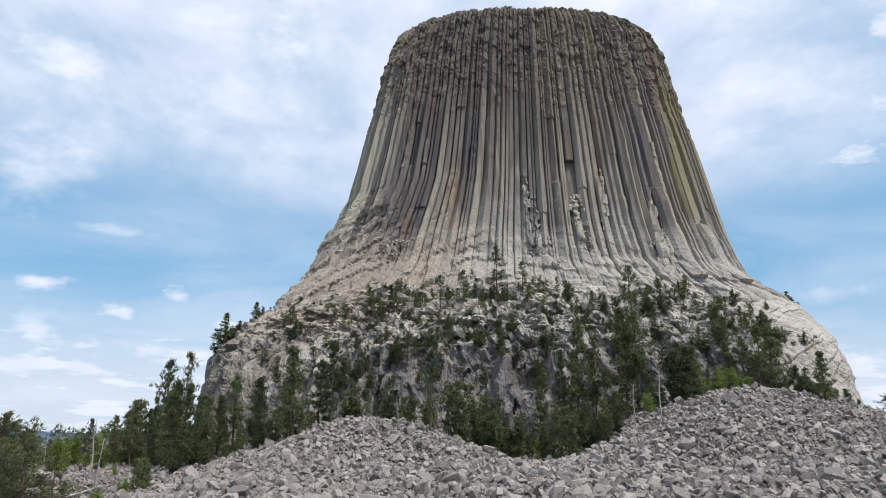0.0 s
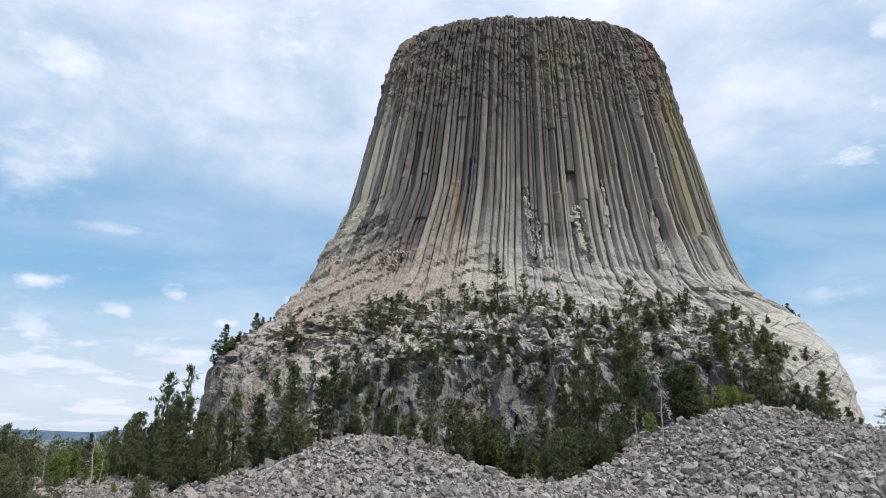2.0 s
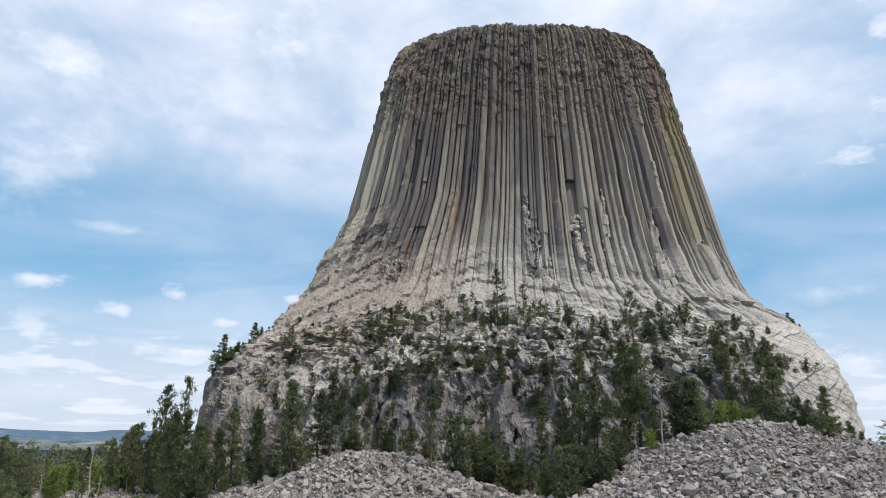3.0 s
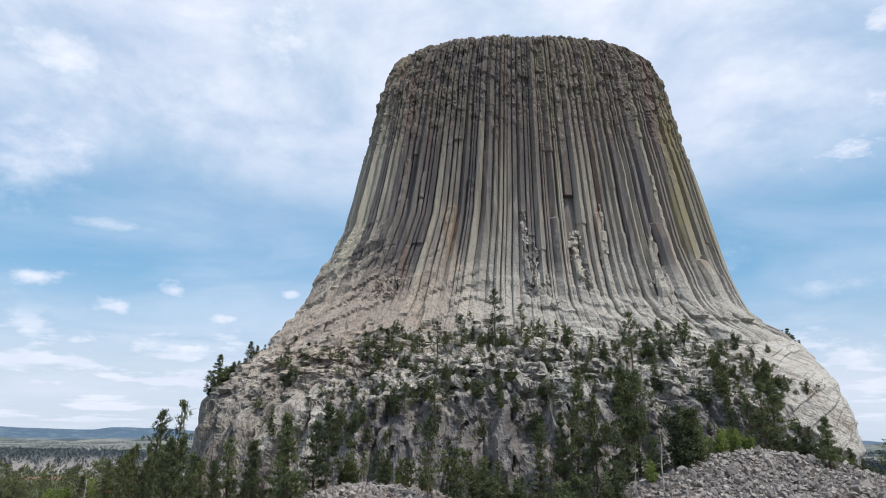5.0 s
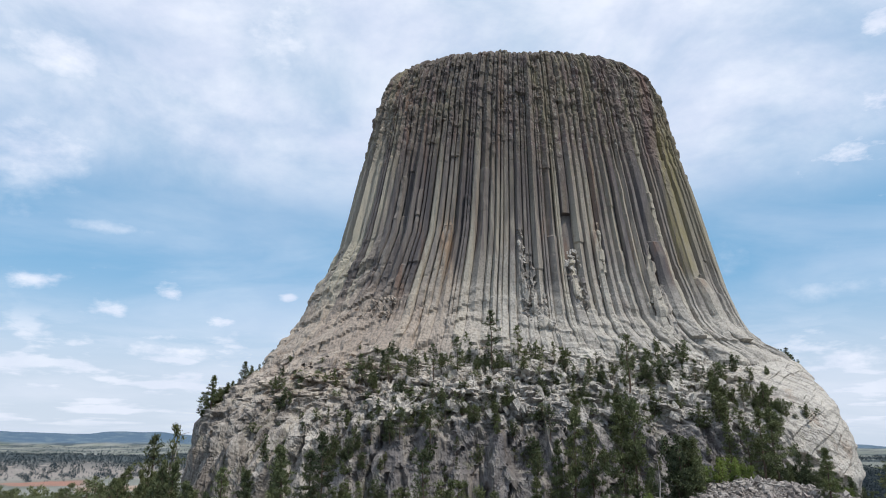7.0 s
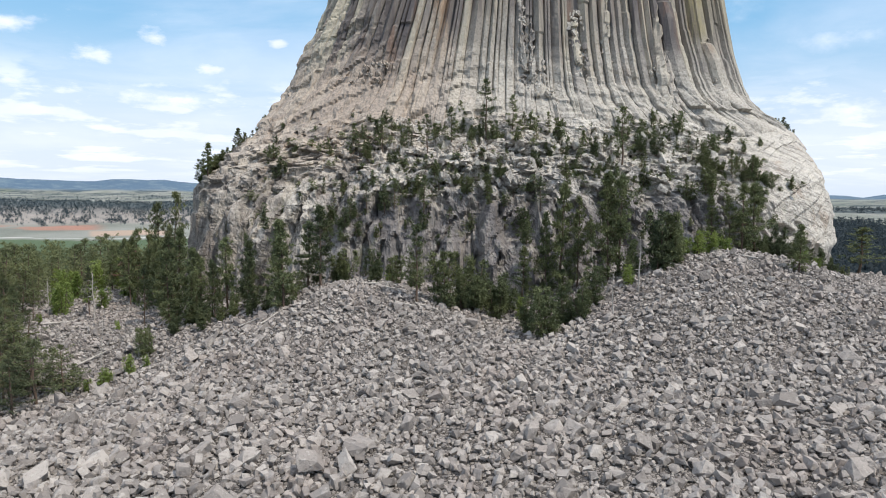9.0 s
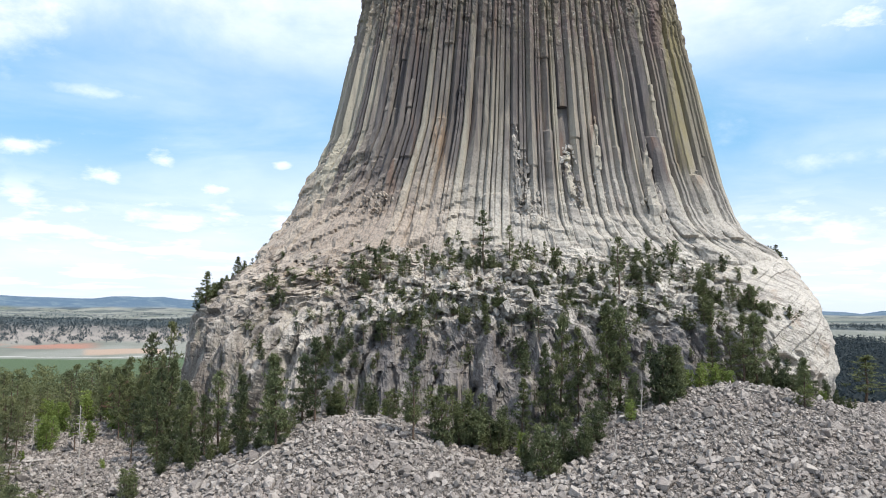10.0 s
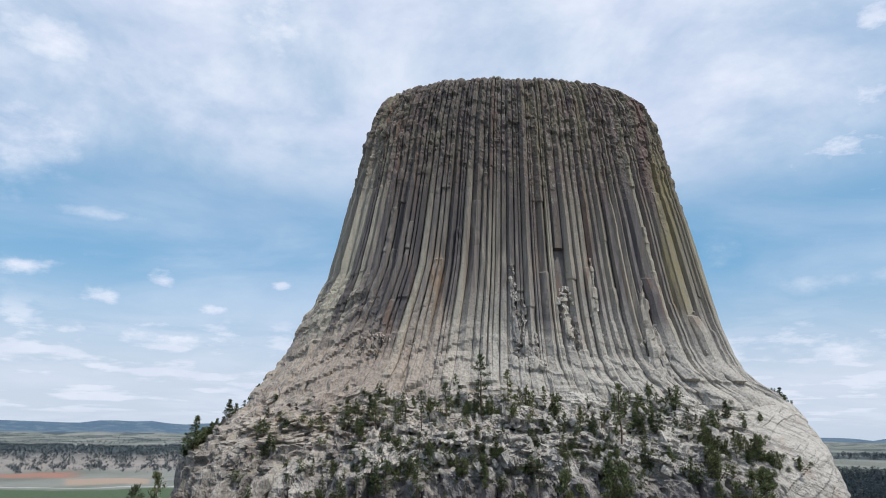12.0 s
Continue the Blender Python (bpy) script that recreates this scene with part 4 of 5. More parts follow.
def scree(rng, n, low, high, spread, mid):
    x, y = rng.uniform(-112, 135, n), 52 + 138 * rng.uniform(0, 1, n) ** 0.95
    size = np.clip(rng.lognormal(mid, spread, n), low, high)
    # the stones grow coarser towards the foot of the slope
    size = size * np.interp(y, [55, 90, 120, 150], [1.25, 1.1, 0.9, 0.75])
    keep = ((x > -92 - 14 * rng.uniform(0, 1, n)) | (rng.uniform(0, 1, n) < 0.3)) & ((y < 150) | (x < -55) | (x > 85))
    x, y, size = x[keep], y[keep], size[keep]
    lift = size * rng.uniform(0.0, 0.5, len(x))
    angles = np.stack([rng.normal(0, 0.6, len(x)), rng.normal(0, 0.6, len(x)), rng.uniform(0, 6.28, len(x))], -1)
    return np.stack([x, y, ground_z(x, y) + lift], -1), size, angles


SMALL_ROCKS = [rock_template(k) for k in range(20)]
LARGE_ROCKS = [rock_template(100 + k, True) for k in range(16)]
LARGE_MESHES = [mesh_of("boulder", v, f, BOULDER_ROCK) for v, f in LARGE_ROCKS]
rng = np.random.default_rng(21)
places, sizes, angles = scree(rng, 88000, 0.28, 1.3, 0.42, -0.52)
which = rng.integers(0, len(SMALL_ROCKS), len(sizes))
part("rubble", mesh_of("rubble", *strewn(SMALL_ROCKS, which, places, sizes, angles), BOULDER_ROCK), ground, "grey angular rubble of the talus slope", "stuff")
places, sizes, angles = scree(rng, 6500, 0.7, 2.6, 0.42, 0.0)
which = rng.integers(0, len(LARGE_ROCKS), len(sizes))
stretch = (np.abs(places[:, 0] - 5) < 50) & (places[:, 1] > 60) & (places[:, 1] < 92)
single = np.zeros(len(sizes), bool)
single[np.argsort(-sizes * stretch)[:300]] = True
rest = ~single
part("boulder_field", mesh_of("boulder_field", *strewn(LARGE_ROCKS, which[rest], places[rest], sizes[rest], angles[rest]), BOULDER_ROCK), ground, "grey angular talus boulders", "stuff")
for k in np.flatnonzero(single):
    ob = part("boulder", LARGE_MESHES[which[k]], ground)
    ob.matrix_basis = Matrix.LocRotScale(places[k], Euler(angles[k]), Vector((sizes[k],) * 3))

# broken blocks lodged on the ledges and at the foot of the cliff
rng = np.random.default_rng(44)
pick = flat_skin[rng.integers(0, len(flat_skin), 60000)]
pick = pick[(pick[:, 2] > 20) & (pick[:, 2] < 39) & (pick[:, 1] < 185) & (pick[:, 0] > -26) & (pick[:, 0] < 66)]
weight = np.interp(pick[:, 2], [20, 24, 30, 36, 39], [0.2, 0.8, 1.0, 0.6, 0.1])
pick = pick[rng.random(len(pick)) < weight][:1700]
sizes = np.clip(rng.lognormal(0.0, 0.5, len(pick)), 0.5, 2.8)
angles = rng.normal(0, 0.7, (len(pick), 3)) + (0, 0.9, 0)
blocks = strewn(SMALL_ROCKS, rng.integers(0, len(SMALL_ROCKS), len(pick)), pick - np.array([TOWER_X, 200, 0]), sizes, angles)
part("ledge_rubble", mesh_of("ledge_rubble", *blocks, SHOULDER_ROCK), tower, "broken pale blocks on the ledges", "stuff")

# strips of shattered column still wedged in the wall: x and z below, x and z above, width, count
V, F, n = [], [], 0
for x0, z0, x1, z1, wide, count in [(20.6, 46, 19.2, 76, 2.0, 46), (24.0, 46, 22.6, 60, 3.4, 34), (35.2, 52, 33.0, 70, 3.0, 44), (-24, 50, -18, 56, 7.0, 50), (57.5, 44, 55.0, 60, 3.0, 22), (41.8, 56, 41.2, 66, 1.6, 14)]:
    f = rng.random(count)
    x, z = x0 + (x1 - x0) * f + rng.normal(0, 0.35, count) * wide, z0 + (z1 - z0) * f
    y = np.array([face_y(a, b) for a, b in zip(x, z)]) + rng.uniform(-0.1, 0.6, count)
    v, faces = strewn(SMALL_ROCKS, rng.integers(0, len(SMALL_ROCKS), count), np.stack([x - TOWER_X, y - 200, z], -1), rng.uniform(0.7, 1.8, count), rng.normal(0, 0.5, (count, 3)) + (0, 1.2, 0))
    V.append(v)
    F.append(faces + n)
    n += len(v)
part("wedged_rubble", mesh_of("wedged_rubble", np.concatenate(V), np.concatenate(F), SHOULDER_ROCK), tower, "broken pale blocks wedged between the columns", "stuff")

# ---------------------------------------------------------------- trees
def tube(path, radii, sides):
    """A tapered tube along a path: vertices and triangles."""
    path = np.asarray(path, float)
    turn = np.linspace(0, 2 * math.pi, sides, endpoint=False)
    ring = np.stack([np.cos(turn), np.sin(turn), 0 * turn], -1)
    ahead = path[-1] - path[0]
    q = Vector((0, 0, 1)).rotation_difference(Vector(ahead).normalized())
    ring = ring @ np.array(q.to_matrix()).T
    v = np.concatenate([p + ring * r for p, r in zip(path, radii)] + [path[-1:]])
    quads = grid_faces(len(path), sides, True)
    tri = np.concatenate([quads[:, [0, 1, 2]], quads[:, [0, 2, 3]]])
    k = len(path) * sides
    cap = np.array([(k - sides + a, k - sides + (a + 1) % sides, k) for a in range(sides)])
    return v, np.concatenate([tri, cap])


def joined(pieces):
    V, F, n = [], [], 0
    for v, f in pieces:
        V.append(v)
        F.append(np.asarray(f) + n)
        n += len(v)
    return np.concatenate(V), np.concatenate(F)


def sprays(r, centres, ways, count, long, wide, spread, lie=0.0):
    """Small pointed sprays of needles or leaves about each centre; lie lays them flat."""
    n = len(centres) * count
    c = np.repeat(centres, count, 0) + r.normal(0, spread, (n, 3)) * (1, 1, 0.6)
    d = np.repeat(ways, count, 0) * 0.8 + r.normal(0, 0.7, (n, 3))
    d /= np.linalg.norm(d, axis=1)[:, None]
    side = np.cross(d, r.normal(0, 1, (n, 3)) + (0, 0, lie))
    side /= np.linalg.norm(side, axis=1)[:, None]
    length = long * r.uniform(0.6, 1.3, (n, 1))
    half = wide * r.uniform(0.6, 1.3, (n, 1))
    v = np.stack([c - side * half, c + side * half, c + d * length], 1).reshape(-1, 3)
    return v, np.arange(3 * n).reshape(-1, 3)


def pine_shape(r, bare, girth, whorls, ragged, per_metre=2.2):
    """The build of a pine ten metres tall: spine, limbs, and where its needles sit."""
    H = 10.0
    zs = np.linspace(-0.5, H, 9)
    sway = np.cumsum(r.normal(0, 0.07, (9, 2)), 0)
    at = lambda z: np.array([np.interp(z, zs, sway[:, 0]), np.interp(z, zs, sway[:, 1]), z])  # noqa: E731
    limbs, centres, ways = [], [], []
    for k in range(whorls):
        f = bare + (1 - bare) * (k + r.uniform(-0.35, 0.35)) / whorls
        z = np.clip(f, bare, 0.985) * H
        u = (f - bare) / (1 - bare)
        reach = H * girth * np.interp(u, [0, 0.12, 0.35, 0.7, 1.0], [0.75, 1.08, 0.95, 0.55, 0.10])
        for _ in range(r.integers(3, 6)):
            if r.random() < ragged * 0.6:
                continue
            a = r.uniform(0, 6.28)
            long = reach * r.uniform(0.5 - 0.25 * ragged, 1.2)
            tilt = np.interp(u, [0, 0.5, 1], [-0.15, 0.12, 0.6]) + r.normal(0, 0.14)
            base = at(z)
            out = np.array([math.cos(a), math.sin(a), tilt])
            mid = base + out * long * 0.55 + (0, 0, -0.05 * long)
            tip = base + out * long + (0, 0, 0.08 * long)
            limbs.append((base, mid, tip))
            for q in np.linspace(0.55, 1.0, max(2, int(long * per_metre * 0.8))):
                p = base + (mid - base) * min(q / 0.55, 1) + (tip - mid) * max(0, (q - 0.55) / 0.45)
                centres.append(p + r.normal(0, 0.12 * long, 3) * (1, 1, 0.3) + (0, 0, 0.1))
                ways.append(out * 0.5 + (0, 0, 0.45))
    for f in (0.93, 0.96, 0.99):
        centres.append(at(H * f))
        ways.append(np.array([0, 0, 0.9]))
    return np.column_stack([sway, zs]), limbs, np.array(centres), np.array(ways)


def make_pine(seed, bare=0.2, girth=0.2, whorls=17, ragged=0.3, needle=None, tufts=15):
    """A pine ten metres tall: trunk, limbs and a ragged crown."""
    r = np.random.default_rng(seed)
    spine, limbs, centres, ways = pine_shape(r, bare, girth, whorls, ragged)
    crown = sprays(r, centres, ways, int(tufts * 1.12), 0.40, 0.075, 0.18, 1.4)
    tree = new("pine_tree")
    part("trunk", mesh_of("trunk", *tube(spine, np.interp(spine[:, 2], [-0.5, 10], [0.19, 0.03]), 7), PINE_BARK, True), tree)
    part("branchwork", mesh_of("branchwork", *joined([tube(b, [0.06, 0.035, 0.012], 3) for b in limbs[::2]]), PINE_BARK, True), tree, kind="stuff")
    part("crown", mesh_of("crown", *crown, needle or PINE_GREEN), tree)
    return tree


def make_bush(seed, name, leaf, dense=200, count=21, long=0.27, wide=0.068, tall=1.0):
    """A bushy juniper or leafy shrub five metres tall, of several stems with clumps of leaves."""
    r = np.random.default_rng(seed)
    H = 5.0
    stems, centres, ways = [], [], []
    lobes = [(r.normal(0, 0.75, 2), r.uniform(0.55, 1.0)) for _ in range(5)] + [(r.normal(0, 0.2, 2), 1.0)]
    for (ox, oy), h in lobes:
        top = np.array([ox, oy, H * h * 0.92])
        stems.append(tube([(ox * 0.1, oy * 0.1, -0.4), (ox * 0.6, oy * 0.6, H * h * 0.4), top], [0.09, 0.06, 0.02], 4))
        for _ in range(dense // 6):
            f = r.uniform(0.03, 1.0) ** 0.85
            wide_here = 1.05 * tall * np.interp(f, [0, 0.25, 0.6, 1], [0.8, 1.0, 0.65, 0.05]) * math.sqrt(r.uniform(0.1, 1))
            a = r.uniform(0, 6.28)
            centres.append((ox * min(1, f * 1.6) + wide_here * math.cos(a), oy * min(1, f * 1.6) + wide_here * math.sin(a), H * h * f))
            ways.append((math.cos(a) * 0.6, math.sin(a) * 0.6, 0.6))
    crown = sprays(r, np.array(centres), np.array(ways), count, long, wide, 0.16, 1.2)
    tree = new(name)
    part("branchwork", mesh_of("branchwork", *joined(stems), PINE_BARK, True), tree, kind="stuff")
    part("crown", mesh_of("crown", *crown, leaf), tree)
    return tree


def make_snag(seed):
    """A bare dead trunk ten metres tall with broken branches."""
    r = np.random.default_rng(seed)
    zs = np.linspace(-0.4, 10, 7)
    sway = np.cumsum(r.normal(0, 0.12, (7, 2)), 0)
    pieces = [tube(np.column_stack([sway, zs]), np.interp(zs, [0, 10], [0.17, 0.03]), 6)]
    tree = new("dead_tree")
    part("trunk", mesh_of("trunk", *joined(pieces), GREY_WOOD, True), tree)
    twigs = []
    for _ in range(26):
        z, a, long = r.uniform(2.5, 9.6), r.uniform(0, 6.28), r.uniform(0.5, 1.6)
        base = np.array([np.interp(z, zs, sway[:, 0]), np.interp(z, zs, sway[:, 1]), z])
        tip = base + long * np.array([math.cos(a), math.sin(a), r.uniform(-0.2, 0.5)])
        twigs.append(tube([base, (base + tip) / 2 + r.normal(0, 0.1, 3), tip], [0.045, 0.03, 0.01], 3))
    part("branchwork", mesh_of("branchwork", *joined(twigs), GREY_WOOD, True), tree, kind="stuff")
    return tree


class Kind:
    """Several grown shapes of one kind of plant, set out in turn."""

    def __init__(self, makers, tall, label, category, group):
        self.makers, self.tall, self.tags, self.made, self.count = makers, tall, (label, category, group), {}, 0

    def plant(self, x, y, z, height, wide=1.0, tags=None):
        n = self.count % len(self.makers)
        self.count += 1
        k = height / self.tall
        r = random.Random(self.count * 31 + len(self.tags[0]))
        k2 = k * wide * r.uniform(0.9, 1.12)
        m = Matrix.LocRotScale((x, y, z), Euler((r.uniform(-0.04, 0.04), r.uniform(-0.04, 0.04), r.uniform(0, 6.28))), Vector((k2, k2, k)))
        if n not in self.made:
            ob = self.made[n] = self.makers[n]()
            ob.matrix_basis = m
        else:
            source = self.made[n]
            ob = copy_thing(source, m @ Matrix.Diagonal((*(1 / v for v in source.scale), 1)))
        return tagged(ob, *(tags or self.tags))


pines = Kind([lambda: make_pine(1, 0.06, 0.17, 25, 0.1, tufts=20), lambda: make_pine(2, 0.2, 0.2, 20, 0.25, tufts=18), lambda: make_pine(3, 0.05, 0.21, 24, 0.15, tufts=18), lambda: make_pine(4, 0.3, 0.19, 16, 0.4), lambda: make_pine(5, 0.12, 0.18, 22, 0.2, tufts=18)], 10.0, "dark green pine at the foot of the cliff", "pine tree", "pines at the cliff foot")
ledge_pines = Kind([lambda: make_pine(11, 0.12, 0.2, 16, 0.3), lambda: make_pine(12, 0.22, 0.23, 14, 0.4), lambda: make_pine(13, 0.08, 0.17, 17, 0.25), lambda: make_pine(14, 0.3, 0.2, 13, 0.5)], 10.0, "small dark pine rooted on a rocky ledge", "pine tree", "pines on the ledges")
junipers = Kind([lambda: make_bush(21, "juniper", PINE_GREEN), lambda: make_bush(22, "juniper", PINE_GREEN, 260), lambda: make_bush(23, "juniper", PINE_GREEN, 210, tall=0.85)], 5.0, "bushy dark green juniper among the rocks", "juniper", "junipers on the rocks")
shrubs = Kind([lambda: make_bush(31, "leafy_shrub", LEAF_GREEN, 190, 16, 0.2, 0.08), lambda: make_bush(32, "leafy_shrub", LEAF_GREEN, 170, 16, 0.2, 0.08, 1.2)], 5.0, "bright green leafy shrub between boulders", "shrub", "leafy shrubs")
tufts = Kind([lambda: make_bush(24, "juniper", PINE_GREEN, 110, 9, 0.4, 0.13), lambda: make_bush(25, "juniper", PINE_GREEN, 110, 9, 0.4, 0.13, 1.2), lambda: make_bush(26, "juniper", PINE_GREEN, 90, 9, 0.4, 0.13, 0.8)], 5.0, "small dark juniper in a cleft of the rock", "juniper", "junipers in the clefts")
snags = Kind([lambda: make_snag(41), lambda: make_snag(42)], 10.0, "bare grey dead tree standing in the scree", "dead tree", "dead trees")

# x, y, height
FOOT_PINES = [(-29, 121, 14.7), (-24, 131, 15.3), (-27, 134, 12.4), (-5, 122, 14.3), (16, 141, 12), (-38, 131, 11), (-43, 133, 12.5), (-33, 132, 10), (-16, 135, 5.1), (24, 140, 22.2), (27, 139, 18.5), (21, 142, 17.4), (32, 133, 21.0), (34, 133, 19.9), (43, 130, 9.6), (40, 128, 8.5), (62, 143, 14.7), (65, 144, 15.4), (60, 144, 12.3), (57, 146, 12.3), (65, 125, 8.8), (75, 145, 6.3)]
SIDE_PINES = [(-49, 130, 7.2), (-45, 130, 9.1), (-37, 128, 8.0), (-93, 195, 13.4), (-60, 144, 12.0), (-63, 152, 13.0), (-65, 161, 13), (-55, 134, 11.5), (-54, 142, 11), (-48, 132, 9.5), (-44, 129, 8.7), (-54, 122, 4.3), (-70, 158, 11), (-51, 138, 10), (-72, 176, 14), (-78, 180, 13), (-61, 136, 9), (-77, 166, 14), (-81, 171, 13), (-85, 177, 13), (-68, 156, 11), (-73, 159, 10), (-90, 181, 12), (-62, 156, 15), (-86, 186, 16), (-58, 142, 14)]
OLD_PINES = [(-88, 134, 11.0), (-81, 126, 9.0), (-87, 141, 9.0), (-78, 147, 9.5), (-74, 158, 13.0), (-73, 166, 14.0), (-67, 158, 21.4), (-64, 152, 13.5), (-66, 165, 23.2), (-69, 170, 16.0)]
BROAD_PINES = [(-59, 103, 7.5), (-62, 95, 8.4), (-60, 98, 10.1), (-63, 101, 9.2), (-70, 109, 8.4), (-73, 110, 7.3), (-67, 101, 6.5), (-66, 104, 8.2), (-85, 130, 6.6), (-80, 118, 8), (-88, 126, 9), (-76, 116, 7.5), (-92, 138, 9), (-99, 158, 9.2), (-110, 168, 13.1), (-103, 156, 12.1), (-123, 192, 13.2), (-108, 148, 10), (-115, 160, 11), (-100, 140, 9), (-128, 178, 12), (-118, 176, 12), (-136, 196, 12), (-130, 210, 13), (-112, 206, 12), (-104, 212, 12), (-122, 222, 13), (-140, 222, 13), (-96, 218, 12), (-88, 205, 12), (-106, 228, 13), (-92, 232, 13), (-84, 192, 11), (-118, 240, 13), (-134, 244, 13), (-102, 246, 13), (-118, 236, 17), (-127, 247, 15.4), (-138, 256, 14.5), (-80, 121, 6.3), (-74, 116, 5.6), (-78, 125, 6.0), (-78, 120, 4.7), (-77, 116, 5.1), (-89, 141, 7.4), (-92, 142, 6.8), (-92, 139, 7.8), (-96, 155, 6.7), (-96, 158, 6.9), (-101, 159, 9.6), (-70, 105, 6.5), (-67, 104, 6.4), (-66, 105, 6.0), (-65, 97, 6.0), (-62, 106, 5.6), (-59, 106, 4.6), (-107, 185, 9.6), (-117, 200, 8.6), (-135, 242, 8.9), (-131, 247, 9.6), (-108, 178, 7.7)]
FOOT_JUNIPERS = [(-53, 131, 5.7), (-40, 127, 5.0), (-31, 126, 4.9), (-28, 126, 4.0), (-51, 126, 4), (-45, 124, 4.4), (0, 126, 10.6), (5, 133, 10.8), (15, 121, 7.4), (17, 115, 8.8), (21, 119, 7.5), (24, 117, 7.4), (-46, 128, 4.5), (-42, 126, 4.0), (-36, 124, 4.3), (-53, 118, 5.5), (8, 138, 6.4), (-20, 134, 6.7), (-33, 124, 4.4), (36, 130, 6.5), (-49, 130, 5.0), (27, 122, 7.2), (68, 141, 7.4), (52, 140, 4.9), (70, 138, 4), (80, 141, 4), (-14, 133, 7.0), (-10, 136, 6.0), (-6, 134, 5.5), (3, 130, 8.0), (10, 133, 7.5), (12, 137, 8.5), (-22, 135, 5.0), (41, 129, 11.0), (44, 131, 10.0), (73, 143, 5.5), (77, 141, 5.0), (66, 141, 5.0), (83, 142, 3.0)]
SHRUBS = [(-92, 168, 6.7), (-95, 184, 8), (-100, 205, 8), (-88, 155, 4.9), (-80, 156, 5.0), (-80, 168, 5.4), (-91, 198, 7), (-93, 160, 5), (-98, 176, 6), (-86, 162, 5), (11, 138, 5.6), (50, 135, 5.0), (-12, 141, 3.6), (34, 125, 3.7), (53, 136, 4.6), (47, 136, 4.2), (49, 138, 3.6), (55, 139, 4.0), (57, 137, 3.0), (70, 136, 2.4), (75, 138, 2.6), (6, 136, 3.5), (15, 133, 4.6), (72, 138, 3.6), (-85, 149, 6.5), (-106, 193, 4.3), (-98, 200, 6.1), (-95, 205, 8.0), (-52, 111, 3.4), (-55, 107, 3.3), (-56, 105, 2.3), (-55, 109, 2.2), (-65, 133, 2.3), (-77, 172, 3.0), (-85, 140, 2.4), (-90, 185, 6), (-104, 182, 6), (-82, 178, 5), (-88, 152, 5), (-112, 192, 6), (-50, 112, 2.4), (-74, 160, 3)]
SNAGS = [(34, 119, 9.9), (28, 112, 8.0), (-89, 150, 7.2), (-57, 111, 8.0), (-74, 141, 9.1), (-66, 166, 22)]
# x, height of the ledge, height of the tree
LEDGE_PINES = [(-23, 30, 8.0), (-21, 30, 7.3), (-18, 31, 8.1), (-16, 30, 9.0), (-14, 35, 4.8), (-11, 31, 4.7), (-9, 32, 4.0), (-5, 31, 8.7), (1, 33, 8.8), (-1, 34, 4.1), (4, 35, 5.1), (9, 34, 15.0), (16, 37, 8.5), (19, 36, 5.6), (25, 36, 5.8), (41, 26, 15.7), (47, 37, 4.2)]
LEDGE_PINES_EAST = [(52, 38, 4.2), (51, 34, 4.4), (53, 32, 4.7), (59, 31, 6.0), (64, 31, 5.4), (67, 26, 6.3), (-12, 16, 8.3), (-5, 17, 8.2), (-2, 18, 9.5), (7, 22, 3.6), (21, 17, 8.2), (36, 19, 6.5), (38, 17, 8.8), (54, 20, 6.0), (64, 17, 7.2), (68, 16, 8.3)]
RIM_PINES = [(-65, 25.2, 9.0), (-55.6, 33.3, 5.6), (-52.5, 36.1, 2.8), (91.5, 41.0, 3.8)]
RIM_JUNIPERS = [(-66, 24.5, 5.5), (-54, 34.6, 3.4), (-64, 26, 4.2), (-50.5, 37.6, 2.8), (-68.5, 23.2, 4.8), (-60.7, 28.2, 4.2), (-63, 26.8, 4.9), (-58.4, 30.7, 3.2), (-48.8, 39.2, 2.8), (-46.8, 41.2, 2.8), (-62, 27.6, 3.6), (-57, 31.8, 2.6), (93, 40.2, 2.4), (88, 42.4, 2.2), (90, 41.6, 2.2), (95, 39.2, 1.8), (85, 43.5, 1.6)]
LEDGE_JUNIPERS = [(-19, 29, 4.6), (-3, 33, 5.4), (6, 34, 4.1), (8, 34, 4.3), (16, 32, 4.3), (29, 38, 2.4), (25, 30, 4.2), (28, 30, 2.6), (35, 30, 5.0), (39, 33, 3.0), (43, 35, 3.4), (47, 32, 3.6), (46, 30, 2.9), (50, 31, 4.2), (61, 27, 5.3)]
LEDGE_JUNIPERS_LOW = [(65, 43, 2.7), (60, 23, 5.2), (75, 28, 2.9), (75, 24, 3.4), (-14, 17, 6.2), (2, 23, 3.9), (4, 21, 3.8), (-27, 12, 6.1), (-23, 13, 4.9), (-21, 15, 2.6), (72, 19, 4.5), (30, 26, 3.7), (35, 25, 3.7), (20, 29, 2.6), (12, 25, 3.7)]


def ledge(x, z):
    """The nearest place on the shoulder's face."""
    k = np.argmin((flat_skin[:, 0] - x) ** 2 + (flat_skin[:, 2] - z) ** 2 + 1e3 * (flat_skin[:, 1] > 205))
    return flat_skin[k]


def rim(x, z):
    """A place on the shoulder's outline, where it turns from sight."""
    level = flat_skin[np.abs(flat_skin[:, 2] - z) < 0.8]
    turn = level[:, 0] / level[:, 1]
    return level[np.argmin(turn) if x < TOWER_X else np.argmax(turn)]


def on_rim(kind, places, wide=1.0, tags=None):
    for x, z, h in places:
        p = rim(x, z)
        kind.plant(p[0] + (1.4 if x < TOWER_X else -1.2), p[1], p[2] - 0.4, h, wide, tags)


